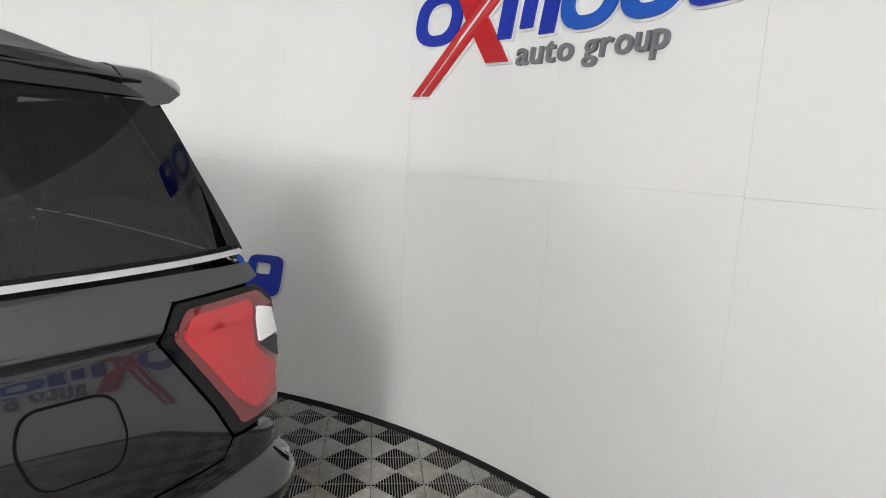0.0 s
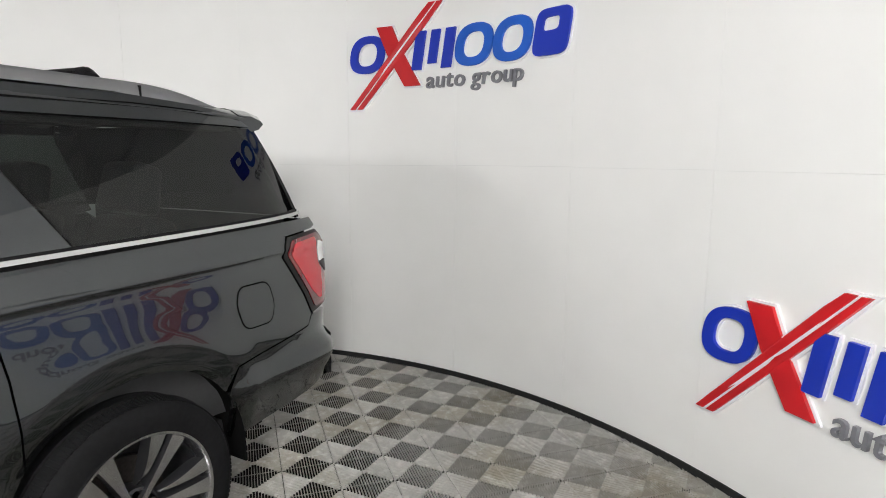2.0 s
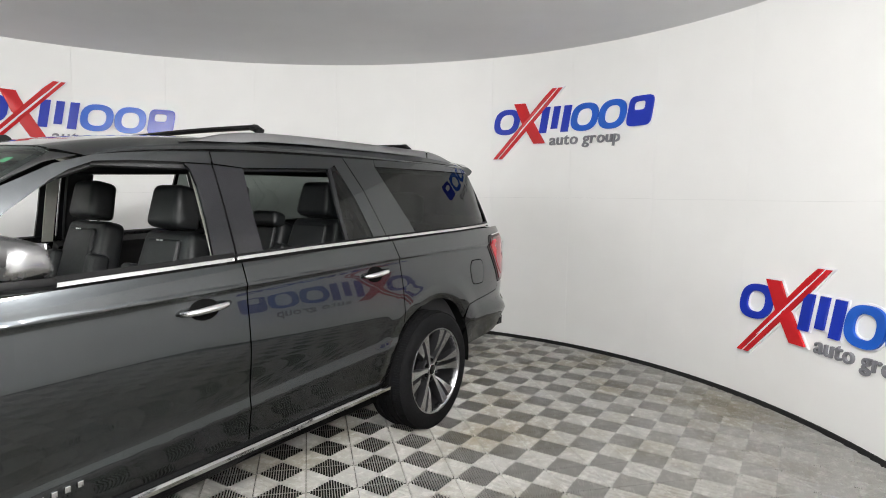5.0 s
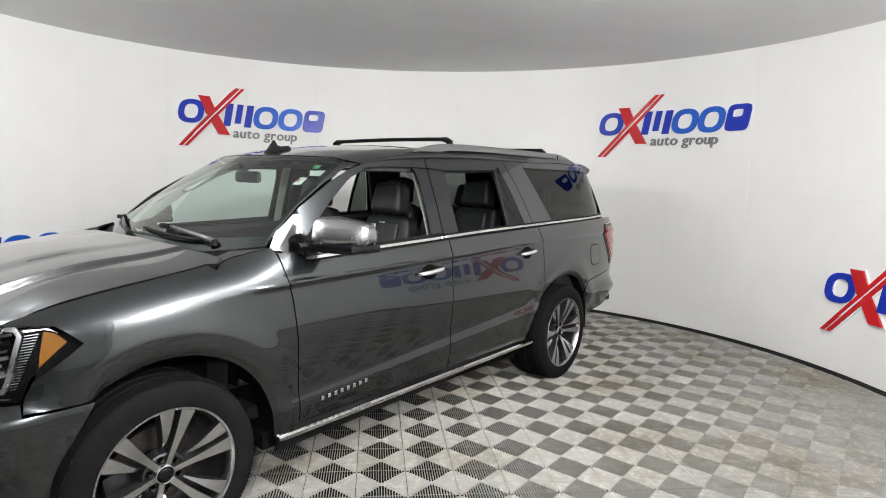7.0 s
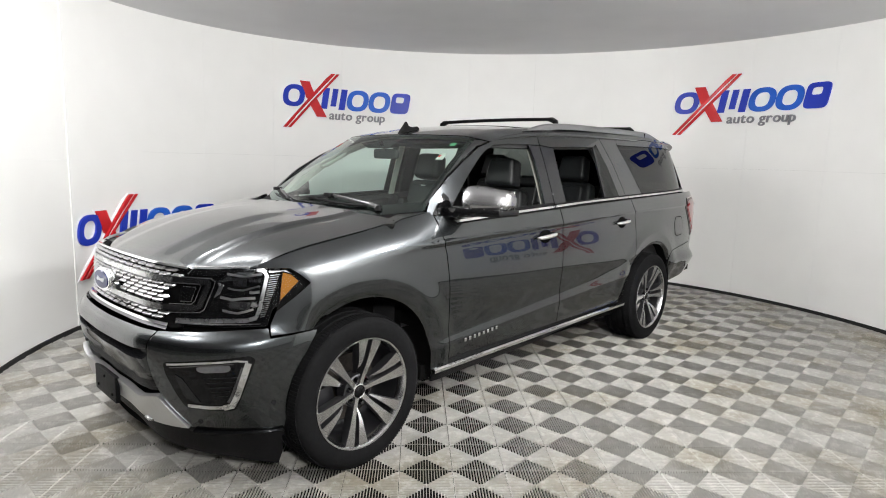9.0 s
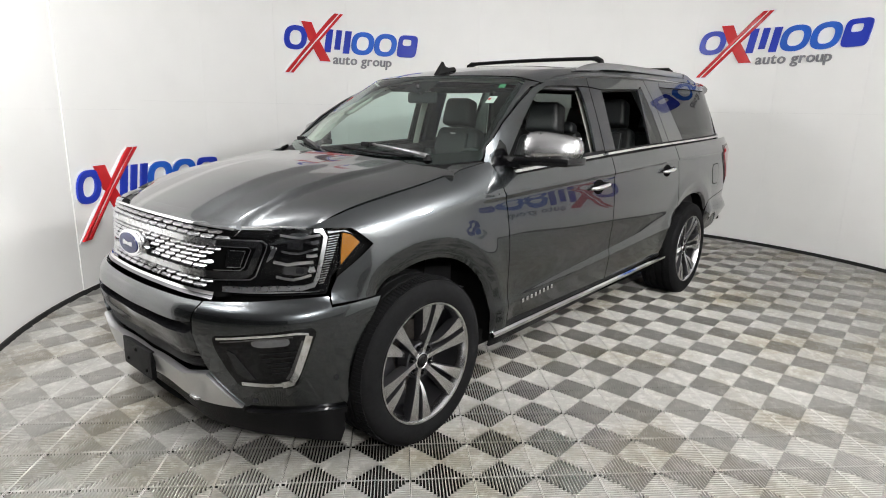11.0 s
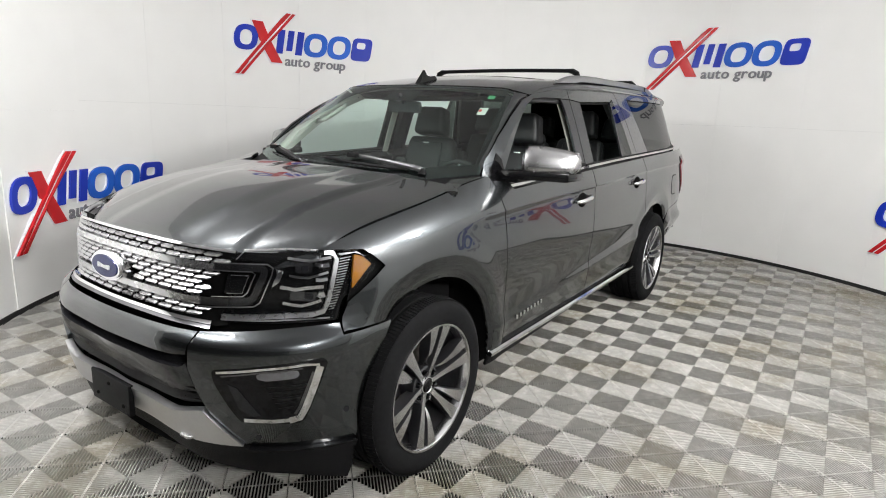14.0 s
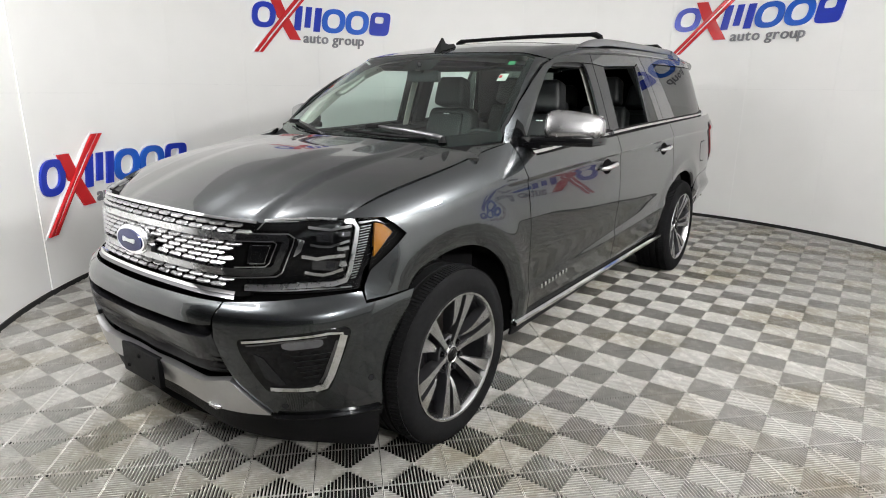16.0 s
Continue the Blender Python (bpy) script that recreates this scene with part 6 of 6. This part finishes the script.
m = pose(0.60, 0.42, 1.13, 0, -66, 0)
tube(bm, [m @ Vector((0.188 * math.cos(2 * math.pi * i / 36), 0.188 * math.sin(2 * math.pi * i / 36), 0)) for i in range(36)], 0.016, 8, closed=True)
sw = part("steering_wheel", bm, M_LEATHER, car, "black leather steering wheel")
bm = bmesh.new()
box(bm, -0.07, 0.07, -0.09, 0.09, -0.03, 0.015, 0.03, m)
part("wheel_pad", bm, M_DASH, sw)
for a in (0, 180, 270):
    bm = bmesh.new()
    tube(bm, [m @ Vector((0.05 * math.cos(radians(a)), 0.05 * math.sin(radians(a)), -0.01)), m @ Vector((0.185 * math.cos(radians(a)), 0.185 * math.sin(radians(a)), 0))], 0.013, 8)
    part("wheel_spoke", bm, M_SATIN, sw)
bm = bmesh.new()
tube(bm, [(0.66, 0.42, 1.10), (0.95, 0.42, 1.0)], 0.03, 10)
part("column", bm, M_DASH, sw)
bm = bmesh.new()
box(bm, 0.665, 0.70, -0.125, 0.125, 1.575, 1.645, 0.02)
rm = part("rear_view_mirror", bm, M_DASH, car, "grey rear-view mirror")
bm = bmesh.new()
tube(bm, [(0.69, 0, 1.635), (0.735, 0, 1.69)], 0.012, 8)
part("mirror_stem", bm, M_DASH, rm)
bm = bmesh.new()
box(bm, -2.5, 1.2, -0.80, 0.80, 0.44, 0.50)
part("cabin_floor", bm, M_CARPET, car)
bm = bmesh.new()
box(bm, 0.0, 0.75, -0.14, 0.14, 0.50, 0.90, 0.03)
part("console", bm, M_DASH, car)
# headliner and inner trim
ys2 = np.linspace(-0.66, 0.66, 13)
bm = bmesh.new()
rows = [[bm.verts.new((x, y, roof_z(x, y) - 0.055)) for y in ys2] for x in np.linspace(0.46, -2.40, 20)]
for c, d in zip(rows, rows[1:]):
    for k in range(len(ys2) - 1):
        bm.faces.new((c[k], c[k + 1], d[k + 1], d[k]))
part("headliner", bm, M_LINER, car, "pale fabric headliner")


def inner(fn, depth):
    def g(u, v):
        p = fn(u, v)
        return Vector((p.x, p.y - depth, p.z))
    return g


for side in (1, -1):
    panel("door_trim", [(1.05, 0.50), (1.05, 1.20), (0.95, 1.222), (-0.10, 1.262), (-0.10, 0.50)], inner(f_body, 0.10), M_DASH, car, side, thick=0.07)
    panel("door_trim", [(-0.14, 0.50), (-0.14, 1.264), (-1.18, 1.308), (-1.18, 0.50)], inner(f_body, 0.10), M_DASH, car, side, thick=0.07)
    panel("cabin_trim", [(-1.22, 0.55), (-1.22, 1.31), (-2.6, 1.36), (-2.6, 0.55)], inner(f_body, 0.10), M_DASH, car, side, thick=0.0)
    panel("pillar_trim", [(-0.062, 1.691), (-0.131, 1.691), (-0.136, 1.263), (-0.074, 1.263)], inner(f_upper, 0.05), M_LINER, car, side, thick=0.008, label="pale inner pillar trim")
    panel("pillar_trim", [(-0.162, 1.691), (-0.310, 1.681), (-0.318, 1.284), (-0.186, 1.273)], inner(f_upper, 0.05), M_DASH, car, side, thick=0.03)
    panel("pillar_trim", [(-0.957, 1.722), (-1.351, 1.737), (-1.569, 1.330), (-1.159, 1.315)], inner(f_upper, 0.05), M_DASH, car, side, thick=0.03)
    panel("pillar_trim", [(1.050, 1.300), (0.897, 1.450), (0.704, 1.565), (0.520, 1.652), (0.376, 1.701), (0.334, 1.681), (0.492, 1.620), (0.680, 1.519), (0.918, 1.330)], inner(f_upper, 0.045), M_DASH if side > 0 else M_LINER, car, side, thick=0.04, label="pale screen pillar trim")
    panel("roof_trim", [(0.376, 1.701), (-2.432, 1.802), (-2.438, 1.736), (-1.332, 1.722), (-0.335, 1.681), (0.373, 1.671)], inner(f_upper, 0.035), M_DASH, car, side, thick=0.02)
    bm = bmesh.new()
    pts = [f_upper(0.72, 1.50), f_upper(0.70, 1.53), f_upper(0.55, 1.62), f_upper(0.50, 1.625)]
    off = [0.06, 0.10, 0.10, 0.06]
    tube(bm, [(p.x, side * (p.y - o), p.z - (0.02 if i in (1, 2) else 0)) for i, (p, o) in enumerate(zip(pts, off))], 0.014, 8)
    part("grab_handle", bm, M_LINER, car)
panel("bulkhead", [(-0.80, 0.55), (0.80, 0.55), (0.80, 1.2), (-0.80, 1.2)], lambda y, z: Vector((1.25, y, z)), M_SHADE, car, thick=0.0, step=0.2)
panel("tailgate_trim", [(-0.76, 0.55), (0.76, 0.55), (0.74, 1.34), (-0.74, 1.34)], lambda y, z: Vector((-2.68, y, z)), M_DASH, car, thick=0.0, step=0.2)

# ---------------------------------------------------------------- ribbed floor tiles
PITCH, TURN_T = 0.2715, radians(46.0)
U0, V0 = 1.3566, -0.0547
RIBS, RIB_DEEP = 19, 0.018


def tile_geometry():
    """One open-ribbed tile: a rim and four triangles of ribs that run square to their edge. Top at z = 0."""
    verts, faces = [], []
    h = PITCH / 2 - 0.0013
    rim = 0.0026
    step = (2 * h) / RIBS
    half = step * 0.088

    def bar(x0, x1, y0, y1, q, cut0=0.0, cut1=0.0):
        c, s = ((1, 0), (0, 1), (-1, 0), (0, -1))[q]
        k = len(verts)
        pts = ((x0, y0 + cut0), (x1, y0 + cut1), (x1, y1), (x0, y1))
        for z in (0.0, -RIB_DEEP):
            for x, y in pts:
                verts.append((c * x - s * y, s * x + c * y, z))
        faces.append((k, k + 1, k + 2, k + 3))
        faces.append((k + 1, k + 5, k + 6, k + 2))
        faces.append((k + 3, k + 7, k + 4, k))

    for q in range(4):
        bar(-h, h, h - rim, h, q)
        for i in range(RIBS):
            x = -h + (i + 0.5) * step
            y0 = abs(x) + 0.001
            if y0 < h - rim - 0.006:
                bar(x - half, x + half, y0, h - rim, q)
    return verts, faces


t_verts, t_faces = tile_geometry()
tile_mesh = bpy.data.meshes.new("tile")
tile_mesh.from_pydata(t_verts, [], t_faces)
tile_mesh.materials.append(M_TILE)
tiles = tagged(new("tile_floor"), "grey open-ribbed plastic floor tiles laid on the diagonal", "floor", kind="structure")
cu, su = math.cos(TURN_T), math.sin(TURN_T)
near, rest = [], []
for i in range(-34, 36):
    for j in range(-34, 36):
        u, v = U0 + (i + 0.5) * PITCH, V0 + (j + 0.5) * PITCH
        x, y = u * cu - v * su, u * su + v * cu
        r = math.hypot(x - CX, y - CY)
        if r < R_WALL + 0.12 or (x > -0.2 and y > -2.2 and x < 5.6 and y < 5.2):
            d = math.hypot(x - 1.3, y - 1.9)
            (rest if abs(y) < 0.75 and abs(x) < 2.1 else near).append((d, x, y))
near.sort()
rest += near[300:]
for d, x, y in near[:300]:
    ob = new("tile", tile_mesh)
    ob.matrix_world = pose(x, y, 0, 0, 0, math.degrees(TURN_T))
    ob.parent = tiles
base = np.array(t_verts)
rot = np.array([[cu, -su, 0], [su, cu, 0], [0, 0, 1]])
base = base @ rot.T
vs = np.concatenate([base + (x, y, 0) for d, x, y in rest])
fs = np.concatenate([np.array(t_faces) + k * len(t_verts) for k in range(len(rest))])
me = bpy.data.meshes.new("tiles")
me.from_pydata(vs.tolist(), [], fs.tolist())
me.materials.append(M_TILE)
far_tiles = new("tiles", me)
far_tiles.parent = tiles
far_tiles["kind"] = "stuff"
